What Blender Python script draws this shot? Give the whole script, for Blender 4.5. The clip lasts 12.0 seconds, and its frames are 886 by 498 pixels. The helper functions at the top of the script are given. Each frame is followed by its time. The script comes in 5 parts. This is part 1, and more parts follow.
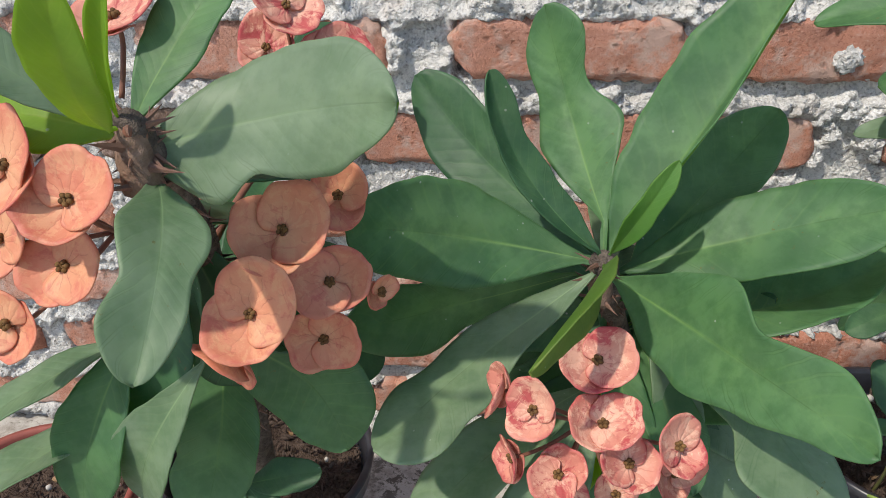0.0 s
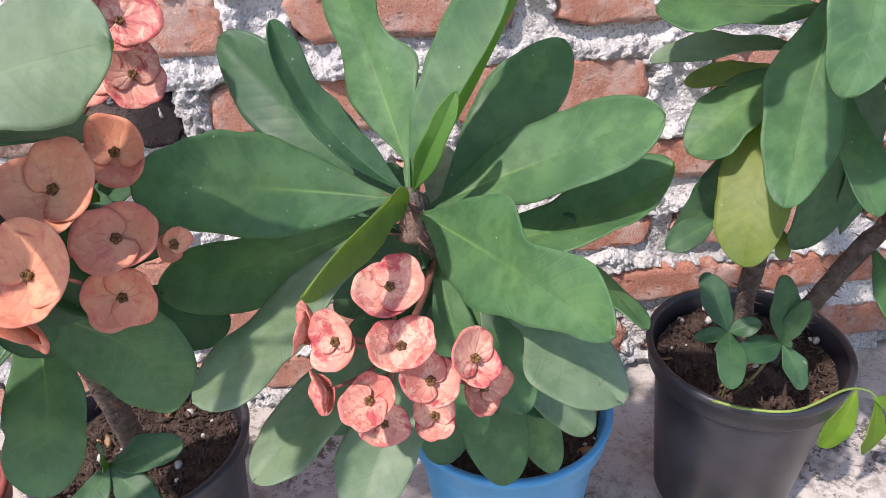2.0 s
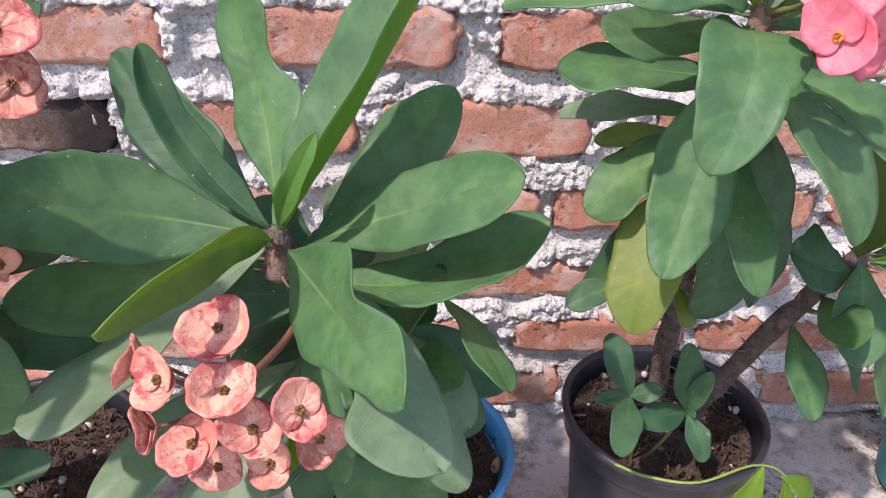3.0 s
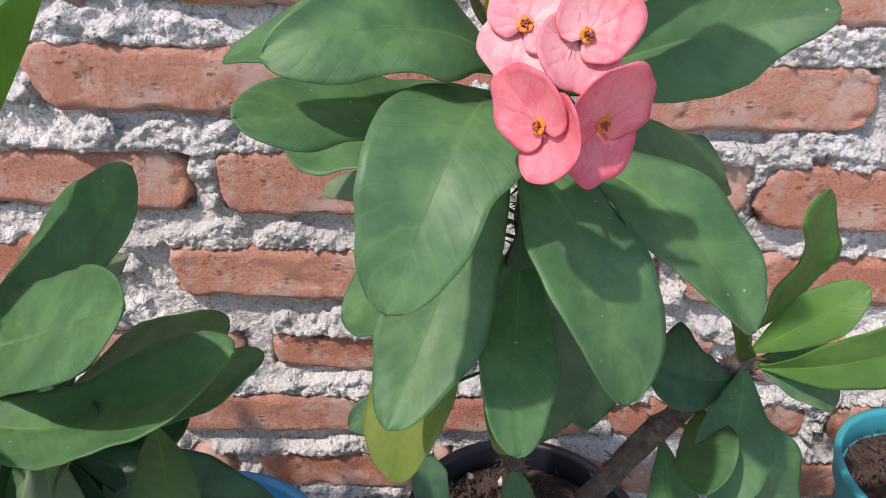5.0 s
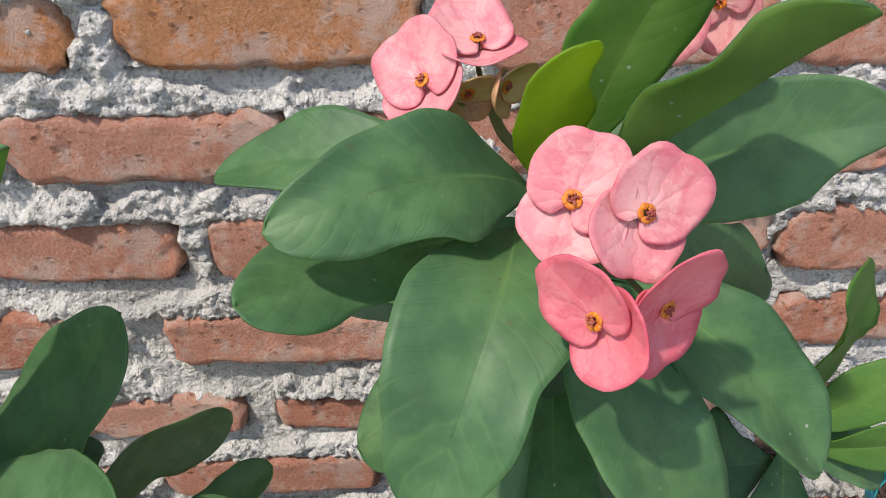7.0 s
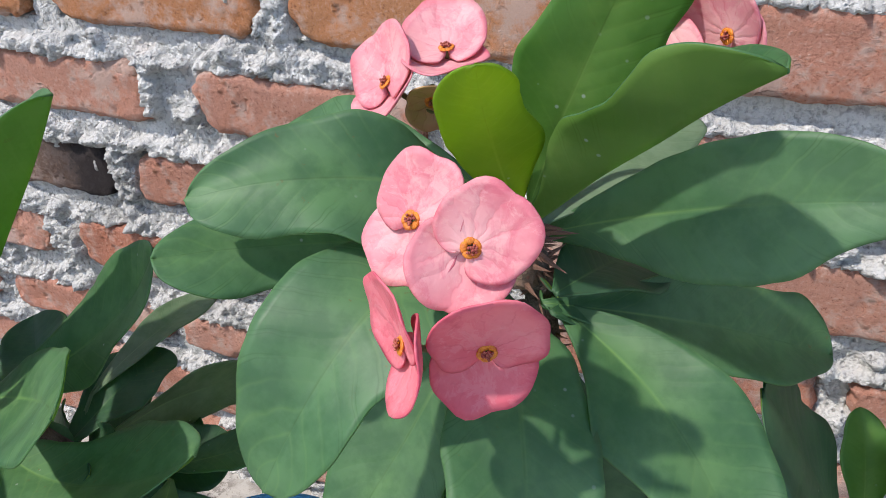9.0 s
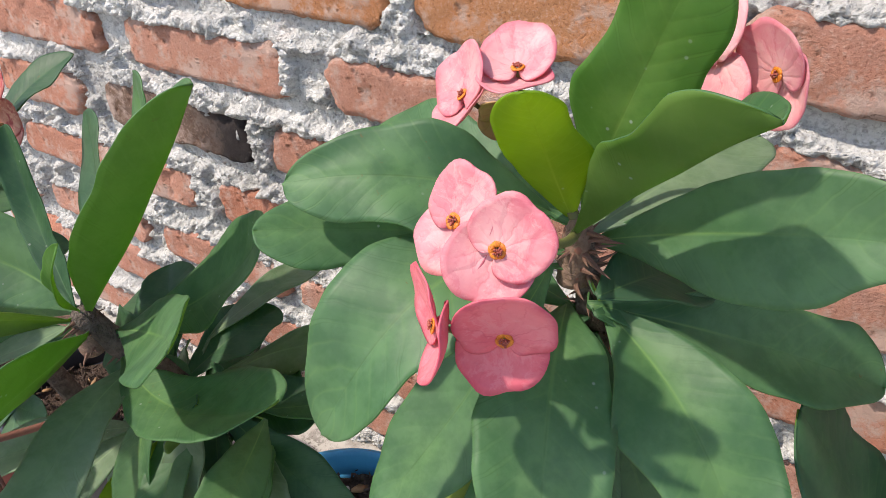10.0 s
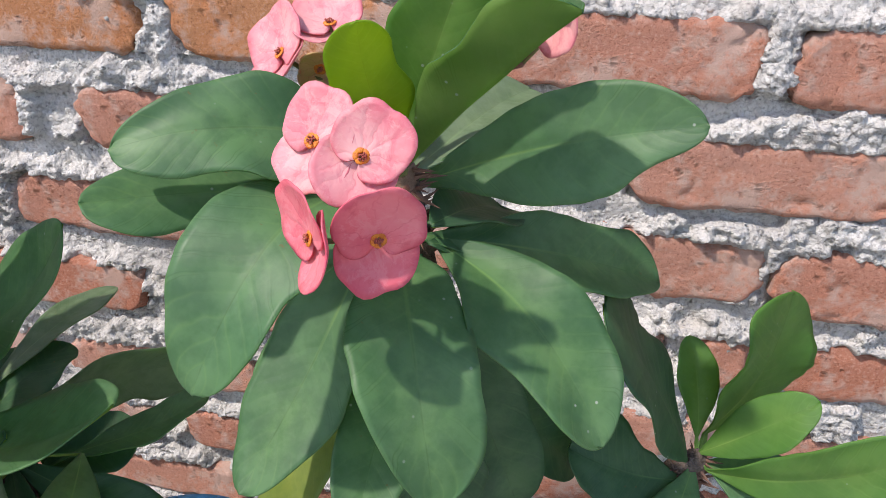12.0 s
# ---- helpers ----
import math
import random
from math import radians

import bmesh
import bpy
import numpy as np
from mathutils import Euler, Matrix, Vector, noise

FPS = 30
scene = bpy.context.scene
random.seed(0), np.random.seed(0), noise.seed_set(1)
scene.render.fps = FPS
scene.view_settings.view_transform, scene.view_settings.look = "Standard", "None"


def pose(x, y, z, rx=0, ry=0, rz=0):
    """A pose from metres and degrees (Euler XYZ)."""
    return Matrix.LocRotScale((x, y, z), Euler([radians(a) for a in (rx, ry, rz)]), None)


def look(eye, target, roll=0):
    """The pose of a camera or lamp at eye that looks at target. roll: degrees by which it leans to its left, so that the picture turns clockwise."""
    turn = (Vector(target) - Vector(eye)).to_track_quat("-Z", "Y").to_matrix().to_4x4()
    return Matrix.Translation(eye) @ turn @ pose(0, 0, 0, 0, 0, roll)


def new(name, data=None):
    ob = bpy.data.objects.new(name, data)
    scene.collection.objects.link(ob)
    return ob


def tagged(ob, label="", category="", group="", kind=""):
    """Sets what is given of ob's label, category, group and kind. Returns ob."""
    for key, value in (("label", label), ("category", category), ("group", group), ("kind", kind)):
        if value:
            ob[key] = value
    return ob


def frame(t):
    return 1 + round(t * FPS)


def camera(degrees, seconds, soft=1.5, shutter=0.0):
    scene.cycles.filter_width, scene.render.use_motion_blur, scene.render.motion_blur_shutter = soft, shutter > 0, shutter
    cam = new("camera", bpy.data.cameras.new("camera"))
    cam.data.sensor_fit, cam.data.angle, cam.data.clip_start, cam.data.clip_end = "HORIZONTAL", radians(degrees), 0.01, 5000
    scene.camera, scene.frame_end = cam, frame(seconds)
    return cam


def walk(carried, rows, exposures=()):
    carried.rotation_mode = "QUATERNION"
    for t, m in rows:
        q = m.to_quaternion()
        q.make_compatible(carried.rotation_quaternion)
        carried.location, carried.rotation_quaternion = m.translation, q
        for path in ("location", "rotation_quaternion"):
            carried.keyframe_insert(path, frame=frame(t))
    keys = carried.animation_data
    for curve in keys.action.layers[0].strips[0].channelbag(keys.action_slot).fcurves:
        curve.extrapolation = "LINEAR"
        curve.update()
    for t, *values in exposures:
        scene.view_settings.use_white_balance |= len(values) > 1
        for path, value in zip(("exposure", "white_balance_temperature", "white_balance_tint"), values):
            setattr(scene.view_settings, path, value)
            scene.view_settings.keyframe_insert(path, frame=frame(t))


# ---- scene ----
cam = camera(61.9, 12.0, soft=0.65)
PATH = [
    (0, (0.0389, -0.0014, 0.6620), (-0.0327, 1.7180, -0.3570), -0.26),
    (0.5, (0.0653, -0.0132, 0.6527), (0.0178, 1.6789, -0.4125), 0.67),
    (1, (0.0894, -0.0095, 0.6436), (0.1220, 1.6898, -0.4106), 1.26),
    (1.5, (0.0860, -0.0190, 0.6356), (0.1756, 1.7233, -0.3423), 0.24),
    (2, (0.1049, -0.0262, 0.6479), (0.2227, 1.6637, -0.4152), -2.98),
    (2.5, (0.1265, -0.0306, 0.6563), (0.2171, 1.6837, -0.3699), -0.40),
    (3, (0.1843, -0.0147, 0.6534), (0.2955, 1.7071, -0.3580), 2.05),
    (3.5, (0.2518, 0.0102, 0.6635), (0.3149, 1.7475, -0.3254), 1.51),
    (3.7, (0.2781, 0.0247, 0.6675), (0.3177, 1.7654, -0.3167), 0.46),
    (5.3, (0.3569, 0.1173, 0.6481), (0.3914, 1.8625, -0.3281), 2.06),
    (5.5, (0.3606, 0.1304, 0.6583), (0.3782, 1.8801, -0.3103), 1.66),
    (6, (0.3663, 0.1605, 0.6725), (0.2727, 1.8975, -0.3144), -0.12),
    (6.5, (0.3554, 0.1584, 0.6900), (0.3395, 1.9061, -0.2824), 1.78),
    (7, (0.3390, 0.1605, 0.6880), (0.3969, 1.8852, -0.3230), -0.30),
    (7.2, (0.3370, 0.1582, 0.6918), (0.3573, 1.8894, -0.3093), -0.21),
    (8.8, (0.4445, 0.1798, 0.6948), (-0.0977, 1.8083, -0.3318), 0.41),
    (9, (0.4495, 0.1797, 0.6930), (-0.1571, 1.7843, -0.3353), -0.27),
    (9.5, (0.4723, 0.1687, 0.6950), (-0.3153, 1.6710, -0.3645), -2.14),
    (10, (0.4850, 0.1667, 0.7147), (-0.4188, 1.5975, -0.3511), -0.62),
    (10.5, (0.5027, 0.1851, 0.7228), (-0.5111, 1.5144, -0.3751), -2.69),
    (11, (0.5162, 0.1941, 0.7068), (-0.4378, 1.5244, -0.4421), -0.76),
    (11.5, (0.4912, 0.1521, 0.6875), (-0.1272, 1.7173, -0.3932), 2.02),
    (11.7, (0.4759, 0.1331, 0.6808), (-0.0317, 1.7734, -0.3448), 2.27),
    (12, (0.4664, 0.1145, 0.6817), (0.1517, 1.8595, -0.2436), 1.55),
]
walk(cam, [(t, look(eye, target, roll)) for t, eye, target, roll in PATH], exposures=[(0, 0.50, 6750, 10), (0.5, 0.64, 6650, 14), (1, 0.79, 6600, 18), (2.5, 0.98, 6550, 25), (3.7, 0.90, 6700, 28), (5.5, 0.63, 6700, 17), (7, 0.51, 6850, 13), (9, 0.62, 6350, 13), (9.5, 0.66, 6550, 14), (10, 0.80, 6900, 14), (10.5, 0.79, 7100, 15), (11, 0.79, 7700, 12), (11.5, 0.79, 7000, 11), (12, 0.70, 6650, 17)])

# ---- light ----
SUN = Vector((0.42, 0.40, -0.82)).normalized()
world = bpy.data.worlds.new("world")
scene.world = world
world.use_nodes = True
wn = world.node_tree.nodes
sky = wn.new("ShaderNodeTexSky")
sky.sky_type = "NISHITA"
sky.sun_disc = False
sky.sun_elevation = math.asin(-SUN.z)
sky.sun_rotation = math.atan2(-SUN.x, -SUN.y)
wn["Background"].inputs[1].default_value = 0.15
world.node_tree.links.new(sky.outputs[0], wn["Background"].inputs[0])
sun = new("sun", bpy.data.lights.new("sun", "SUN"))
sun.data.energy, sun.data.angle, sun.data.color = 2.75, radians(1.6), (1.0, 0.94, 0.85)
sun.matrix_world = look((0, 0, 3), Vector((0, 0, 3)) + SUN)


# ---- materials ----
class Mat:
    """A node material with short ways to add nodes."""

    def __init__(self, name):
        self.m = bpy.data.materials.new(name)
        self.m.use_nodes = True
        self.t = self.m.node_tree
        self.p = self.t.nodes["Principled BSDF"]
        self.out = self.t.nodes["Material Output"]

    def n(self, kind, **kw):
        node = self.t.nodes.new(kind)
        for k, v in kw.items():
            node.inputs[k.replace("_", " ")].default_value = v
        return node

    def link(self, a, b):
        self.t.links.new(a, b)

    def noise(self, scale, detail=4, rough=0.6, coord=None, dist=0.0):
        node = self.n("ShaderNodeTexNoise", Scale=scale, Detail=detail, Roughness=rough, Distortion=dist)
        self.link(coord or self.obj(), node.inputs["Vector"])
        return node.outputs["Fac"]

    def obj(self):
        return self.n("ShaderNodeTexCoord").outputs["Object"]

    def uv(self):
        return self.n("ShaderNodeTexCoord").outputs["UV"]

    def ramp(self, fac, *stops):
        node = self.n("ShaderNodeValToRGB")
        el = node.color_ramp.elements
        while len(el) < len(stops):
            el.new(0.5)
        for e, (pos, col) in zip(el, stops):
            e.position, e.color = pos, (*col, 1) if len(col) == 3 else col
        self.link(fac, node.inputs[0])
        return node.outputs[0]

    def mix(self, fac, a, b, mode="MIX"):
        node = self.n("ShaderNodeMix")
        node.data_type, node.blend_type = "RGBA", mode
        for v, s in ((fac, 0), (a, 6), (b, 7)):
            if isinstance(v, (int, float)):
                node.inputs[s].default_value = v
            elif isinstance(v, tuple):
                node.inputs[s].default_value = (*v, 1)
            else:
                self.link(v, node.inputs[s])
        return node.outputs[2]

    def math(self, op, a, b=0.0):
        node = self.n("ShaderNodeMath")
        node.operation = op
        for v, s in ((a, 0), (b, 1)):
            if isinstance(v, (int, float)):
                node.inputs[s].default_value = v
            else:
                self.link(v, node.inputs[s])
        return node.outputs[0]

    def bump(self, height, strength=0.4, distance=0.002):
        node = self.n("ShaderNodeBump", Strength=strength, Distance=distance)
        self.link(height, node.inputs["Height"])
        self.link(node.outputs[0], self.p.inputs["Normal"])

    def base(self, col, rough=0.6, spec=0.5):
        if isinstance(col, tuple):
            self.p.inputs["Base Color"].default_value = (*col, 1)
        else:
            self.link(col, self.p.inputs["Base Color"])
        if isinstance(rough, (int, float)):
            self.p.inputs["Roughness"].default_value = rough
        else:
            self.link(rough, self.p.inputs["Roughness"])
        self.p.inputs["Specular IOR Level"].default_value = spec
        return self.m

    def random(self):
        return self.n("ShaderNodeObjectInfo").outputs["Random"]


BLACK, WHITE = (0, 0, 0), (1, 1, 1)


def brick_material(name, tones, soot=False):
    k = Mat(name)
    tone = k.ramp(k.random(), *tones)
    big = k.noise(18, 5, 0.65)
    fine = k.noise(330, 6, 0.78)
    col = k.mix(k.ramp(big, (0.35, BLACK), (0.7, WHITE)), tone, k.mix(1.0, tone, (1.25, 1.05, 0.9), "MULTIPLY"))
    col = k.mix(k.ramp(fine, (0.36, (0.60, 0.60, 0.60)), (0.45, BLACK)), col, (0.17, 0.060, 0.035))
    col = k.mix(k.ramp(fine, (0.54, BLACK), (0.64, (0.60, 0.60, 0.60))), col, (0.70, 0.47, 0.37))
    smear = k.ramp(k.noise(20, 6, 0.7), (0.49, BLACK), (0.60, (0.75, 0.75, 0.75)))
    col = k.mix(smear, col, (0.62, 0.47, 0.40))
    pits = k.n("ShaderNodeTexVoronoi", Scale=150.0, Randomness=1.0)
    squash = k.n("ShaderNodeMapping")
    squash.inputs["Scale"].default_value = (0.62, 1.0, 0.85)
    k.link(k.obj(), squash.inputs[0])
    k.link(squash.outputs[0], pits.inputs["Vector"])
    hole = k.ramp(pits.outputs["Distance"], (0.05, BLACK), (0.40, WHITE))
    keep = k.ramp(k.noise(36, 4, 0.6), (0.55, WHITE), (0.60, BLACK))
    hole = k.math("MAXIMUM", hole, keep)
    # drag marks and cracks from moulding run along the brick
    stretch = k.n("ShaderNodeMapping")
    stretch.inputs["Scale"].default_value = (9.0, 30.0, 48.0)
    k.link(k.obj(), stretch.inputs[0])
    drag = k.noise(1.0, 5, 0.6, stretch.outputs[0], 0.8)
    crack = k.ramp(k.math("ABSOLUTE", k.math("SUBTRACT", drag, 0.5)), (0.0, BLACK), (0.014, WHITE))
    crack = k.math("MAXIMUM", crack, k.ramp(k.noise(11, 2, 0.5), (0.58, WHITE), (0.66, BLACK)))
    # pits and cracks are tinted dark, which paints in the shade inside them
    col = k.mix(k.math("MULTIPLY", k.math("SUBTRACT", 1.0, k.math("MULTIPLY", crack, hole)), 0.60), col, (0.12, 0.05, 0.03))
    if soot:
        sep = k.n("ShaderNodeSeparateXYZ")
        k.link(k.obj(), sep.inputs[0])
        burn = k.ramp(k.math("ADD", k.math("MULTIPLY", sep.outputs[0], 4.0), k.math("MULTIPLY", k.noise(40, 5, 0.7), 0.35)), (0.22, BLACK), (0.50, (0.95, 0.95, 0.95)))
        col = k.mix(burn, col, (0.030, 0.027, 0.028))
    height = k.math("ADD", k.math("MULTIPLY", k.math("MULTIPLY", hole, crack), 0.7), k.math("ADD", k.math("MULTIPLY", fine, 0.95), k.math("ADD", k.math("MULTIPLY", k.noise(70, 6, 0.7), 0.6), k.math("MULTIPLY", drag, 0.12))))
    k.bump(height, 1.0, 0.0042)
    return k.base(col, 0.92, 0.15)


BRICK = brick_material("fired_clay", ((0.0, (0.47, 0.210, 0.142)), (0.35, (0.54, 0.290, 0.220)), (0.7, (0.51, 0.232, 0.160)), (1.0, (0.55, 0.320, 0.255))))
ORANGE = brick_material("orange_clay", ((0.0, (0.50, 0.235, 0.115)), (1.0, (0.54, 0.265, 0.135))))
BURNT = brick_material("burnt_clay", ((0.0, (0.18, 0.130, 0.105)), (1.0, (0.22, 0.155, 0.120))), True)


def mortar_material():
    k = Mat("cement_mortar")
    big, mid, fine = k.noise(9, 5, 0.6), k.noise(60, 6, 0.75), k.noise(300, 4, 0.7)
    col = k.ramp(big, (0.3, (0.48, 0.47, 0.45)), (0.5, (0.67, 0.66, 0.63)), (0.70, (0.80, 0.79, 0.76)))
    col = k.mix(k.ramp(mid, (0.34, (0.6, 0.6, 0.6)), (0.43, BLACK)), col, (0.30, 0.295, 0.285))
    col = k.mix(k.ramp(fine, (0.34, (0.6, 0.6, 0.6)), (0.42, BLACK)), col, (0.22, 0.215, 0.20))
    # pores and gaps between crumbs are coloured dark as painted small shadows
    pores = k.n("ShaderNodeTexVoronoi", Scale=170.0, Randomness=1.0)
    k.link(k.obj(), pores.inputs["Vector"])
    hole = k.math("MAXIMUM", k.ramp(pores.outputs["Distance"], (0.10, BLACK), (0.34, WHITE)), k.ramp(k.noise(40, 4, 0.6), (0.47, WHITE), (0.55, BLACK)))
    col = k.mix(k.math("MULTIPLY", k.math("SUBTRACT", 1.0, hole), 0.40), col, (0.18, 0.175, 0.165))
    col = k.mix(k.ramp(k.noise(14, 3, 0.5), (0.62, BLACK), (0.75, (0.35, 0.35, 0.35))), col, (0.48, 0.36, 0.30))
    crumb = k.n("ShaderNodeTexVoronoi", Scale=260.0, Randomness=1.0)
    k.link(k.obj(), crumb.inputs["Vector"])
    grain = k.math("SUBTRACT", 1.0, crumb.outputs["Distance"])
    col = k.mix(k.ramp(crumb.outputs["Distance"], (0.58, BLACK), (0.80, (0.40, 0.40, 0.40))), col, (0.26, 0.255, 0.24))
    h = k.math("ADD", k.math("ADD", k.math("MULTIPLY", mid, 1.3), k.math("MULTIPLY", fine, 0.8)), k.math("ADD", k.math("MULTIPLY", hole, 0.6), k.math("MULTIPLY", grain, 0.45)))
    k.bump(h, 1.0, 0.0050)
    return k.base(col, 0.95, 0.1)


MORTAR = mortar_material()


def concrete_material():
    k = Mat("worn_concrete")
    big, mid, fine = k.noise(3.5, 5, 0.6), k.noise(28, 6, 0.7), k.noise(220, 4, 0.7)
    col = k.ramp(big, (0.3, (0.36, 0.335, 0.30)), (0.7, (0.52, 0.495, 0.45)))
    col = k.mix(k.ramp(mid, (0.36, (0.8, 0.8, 0.8)), (0.52, BLACK)), col, (0.20, 0.175, 0.145))
    moss = k.math("MULTIPLY", k.ramp(k.noise(75, 5, 0.75), (0.50, BLACK), (0.56, WHITE)), k.ramp(k.noise(6, 3, 0.6), (0.46, BLACK), (0.58, (0.85, 0.85, 0.85))))
    col = k.mix(moss, col, (0.055, 0.048, 0.035))
    col = k.mix(k.ramp(fine, (0.32, (0.8, 0.8, 0.8)), (0.42, BLACK)), col, (0.12, 0.10, 0.08))
    k.bump(k.math("ADD", mid, fine), 0.5, 0.002)
    return k.base(col, 0.9, 0.2)


CONCRETE = concrete_material()


def leaf_material(name, dark, light, rib, glow, dust=0.25, thin=0.40, yellow=0.0):
    k = Mat(name)
    uv = k.n("ShaderNodeSeparateXYZ")
    k.link(k.uv(), uv.inputs[0])
    across = k.math("MULTIPLY", k.math("ABSOLUTE", k.math("SUBTRACT", uv.outputs[0], 0.5)), 2.0)
    along = uv.outputs[1]
    patch = k.noise(30, 4, 0.6)
    col = k.mix(k.ramp(patch, (0.3, BLACK), (0.72, WHITE)), dark, light)
    col = k.mix(k.math("MULTIPLY", k.random(), 0.6), col, light)
    # paler towards the midrib, darker blotches between
    col = k.mix(k.math("MULTIPLY", k.math("MULTIPLY", k.math("SUBTRACT", 1.0, across), k.ramp(k.noise(17, 3, 0.5), (0.35, BLACK), (0.65, WHITE))), 0.42), col, rib)
    blot = k.ramp(k.noise(60, 5, 0.7), (0.40, (0.55, 0.55, 0.55)), (0.56, BLACK))
    col = k.mix(blot, col, dark)
    # side veins run from the midrib outwards and towards the tip
    run = k.math("ADD", k.math("SUBTRACT", k.math("MULTIPLY", along, 14.0), k.math("MULTIPLY", across, 2.2)), k.math("MULTIPLY", k.noise(28, 3, 0.6), 1.5))
    vein = k.math("ABSOLUTE", k.math("SUBTRACT", k.math("FRACT", run), 0.5))
    veinmask = k.math("MULTIPLY", k.ramp(vein, (0.0, (0.24, 0.24, 0.24)), (0.13, BLACK)), k.ramp(k.noise(24, 3, 0.5), (0.42, BLACK), (0.62, WHITE)))
    col = k.mix(veinmask, col, rib)
    sunk = k.math("MULTIPLY", k.ramp(k.math("ABSOLUTE", k.math("SUBTRACT", vein, 0.10)), (0.0, (0.55, 0.55, 0.55)), (0.05, BLACK)), k.ramp(across, (0.35, BLACK), (0.75, WHITE)))
    sunk = k.math("MULTIPLY", sunk, k.ramp(k.noise(19, 3, 0.5), (0.45, BLACK), (0.60, WHITE)))
    col = k.mix(sunk, col, k.mix(1.0, dark, (0.6, 0.6, 0.6), "MULTIPLY"))
    wid = k.math("SUBTRACT", 0.075, k.math("MULTIPLY", along, 0.06))
    ribmask = k.math("MAXIMUM", k.math("SUBTRACT", 1.0, k.math("DIVIDE", across, wid)), 0.0)
    # the midrib is pale near the stem and a dark groove further out
    col = k.mix(k.math("MULTIPLY", ribmask, k.ramp(along, (0.25, (0.9, 0.9, 0.9)), (0.70, (0.12, 0.12, 0.12)))), col, rib)
    groove = k.math("MAXIMUM", k.math("SUBTRACT", 1.0, k.math("DIVIDE", k.math("ADD", across, k.math("MULTIPLY", k.noise(130, 3, 0.6), 0.04)), 0.045)), 0.0)
    groove = k.math("MULTIPLY", groove, k.math("MULTIPLY", k.ramp(along, (0.30, BLACK), (0.55, (0.8, 0.8, 0.8))), k.ramp(k.noise(45, 3, 0.6), (0.38, BLACK), (0.55, WHITE))))
    col = k.mix(groove, col, k.mix(1.0, dark, (0.5, 0.5, 0.5), "MULTIPLY"))
    if yellow:
        fade = k.ramp(k.noise(24, 3, 0.5), (0.40, (0.12, 0.12, 0.12)), (0.58, (0.9, 0.9, 0.9)))
        spots = k.ramp(k.noise(190, 3, 0.6), (0.36, (0.55, 0.55, 0.55)), (0.62, WHITE))
        col = k.mix(k.math("MULTIPLY", k.math("MULTIPLY", spots, fade), yellow), col, (0.34, 0.37, 0.06))
    film = k.math("MULTIPLY", k.ramp(k.noise(14, 6, 0.7), (0.42, BLACK), (0.75, WHITE)), dust)
    col = k.mix(film, col, (0.30, 0.38, 0.28))
    speck = k.n("ShaderNodeTexVoronoi", Scale=120.0)
    k.link(k.obj(), speck.inputs["Vector"])
    dots = k.math("MULTIPLY", k.ramp(speck.outputs["Distance"], (0.05, WHITE), (0.10, BLACK)), k.ramp(k.noise(22, 2, 0.5), (0.57, BLACK), (0.63, (0.7, 0.7, 0.7))))
    col = k.mix(dots, col, (0.60, 0.64, 0.56))
    scar = k.math("MULTIPLY", k.ramp(k.noise(210, 3, 0.7), (0.66, BLACK), (0.70, WHITE)), k.ramp(k.noise(12, 2, 0.5), (0.56, BLACK), (0.64, (0.8, 0.8, 0.8))))
    col = k.mix(scar, col, (0.16, 0.12, 0.05))
    col = k.mix(k.ramp(across, (0.965, BLACK), (0.99, (0.14, 0.14, 0.14))), col, rib)
    h = k.math("ADD", k.math("MULTIPLY", k.ramp(vein, (0.0, BLACK), (0.3, WHITE)), 0.55), k.math("MULTIPLY", k.noise(90, 4, 0.6), 0.25))
    h = k.math("SUBTRACT", h, k.math("MULTIPLY", ribmask, 0.8))
    k.bump(h, 0.10, 0.0015)
    rough = k.math("ADD", 0.36, k.math("MULTIPLY", k.noise(35, 4, 0.6), 0.30))
    k.base(col, rough, 0.44)
    tr = k.n("ShaderNodeBsdfTranslucent")
    k.link(k.mix(0.65, col, glow), tr.inputs[0])
    ms = k.n("ShaderNodeMixShader")
    ms.inputs[0].default_value = thin
    k.link(k.p.outputs[0], ms.inputs[1])
    k.link(tr.outputs[0], ms.inputs[2])
    k.link(ms.outputs[0], k.out.inputs[0])
    return k.m


GREEN = leaf_material("mature_leaf", (0.040, 0.122, 0.050), (0.108, 0.240, 0.098), (0.20, 0.37, 0.11), (0.15, 0.42, 0.03), 0.16)
# darker green, also used on filler leaves that stand in for shaded depth
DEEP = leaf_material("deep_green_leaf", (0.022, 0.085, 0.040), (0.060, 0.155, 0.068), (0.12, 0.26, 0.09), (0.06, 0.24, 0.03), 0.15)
PALE = leaf_material("dusty_leaf", (0.100, 0.180, 0.090), (0.210, 0.300, 0.178), (0.27, 0.40, 0.19), (0.14, 0.36, 0.04), 0.55)
YOUNG = leaf_material("young_leaf", (0.155, 0.325, 0.028), (0.230, 0.420, 0.045), (0.40, 0.54, 0.08), (0.62, 0.76, 0.03), 0.05, 0.60)
FRESH = leaf_material("fresh_leaf", (0.068, 0.205, 0.035), (0.115, 0.275, 0.055), (0.26, 0.42, 0.10), (0.32, 0.55, 0.03), 0.10, 0.48)
YELLOWING = leaf_material("yellowing_leaf", (0.090, 0.170, 0.034), (0.17, 0.250, 0.050), (0.28, 0.36, 0.10), (0.30, 0.44, 0.03), 0.12, 0.48, 0.50)

UNDERSIDE = leaf_material("leaf_underside", (0.110, 0.220, 0.040), (0.175, 0.315, 0.065), (0.24, 0.38, 0.10), (0.38, 0.60, 0.03), 0.10, 0.56)


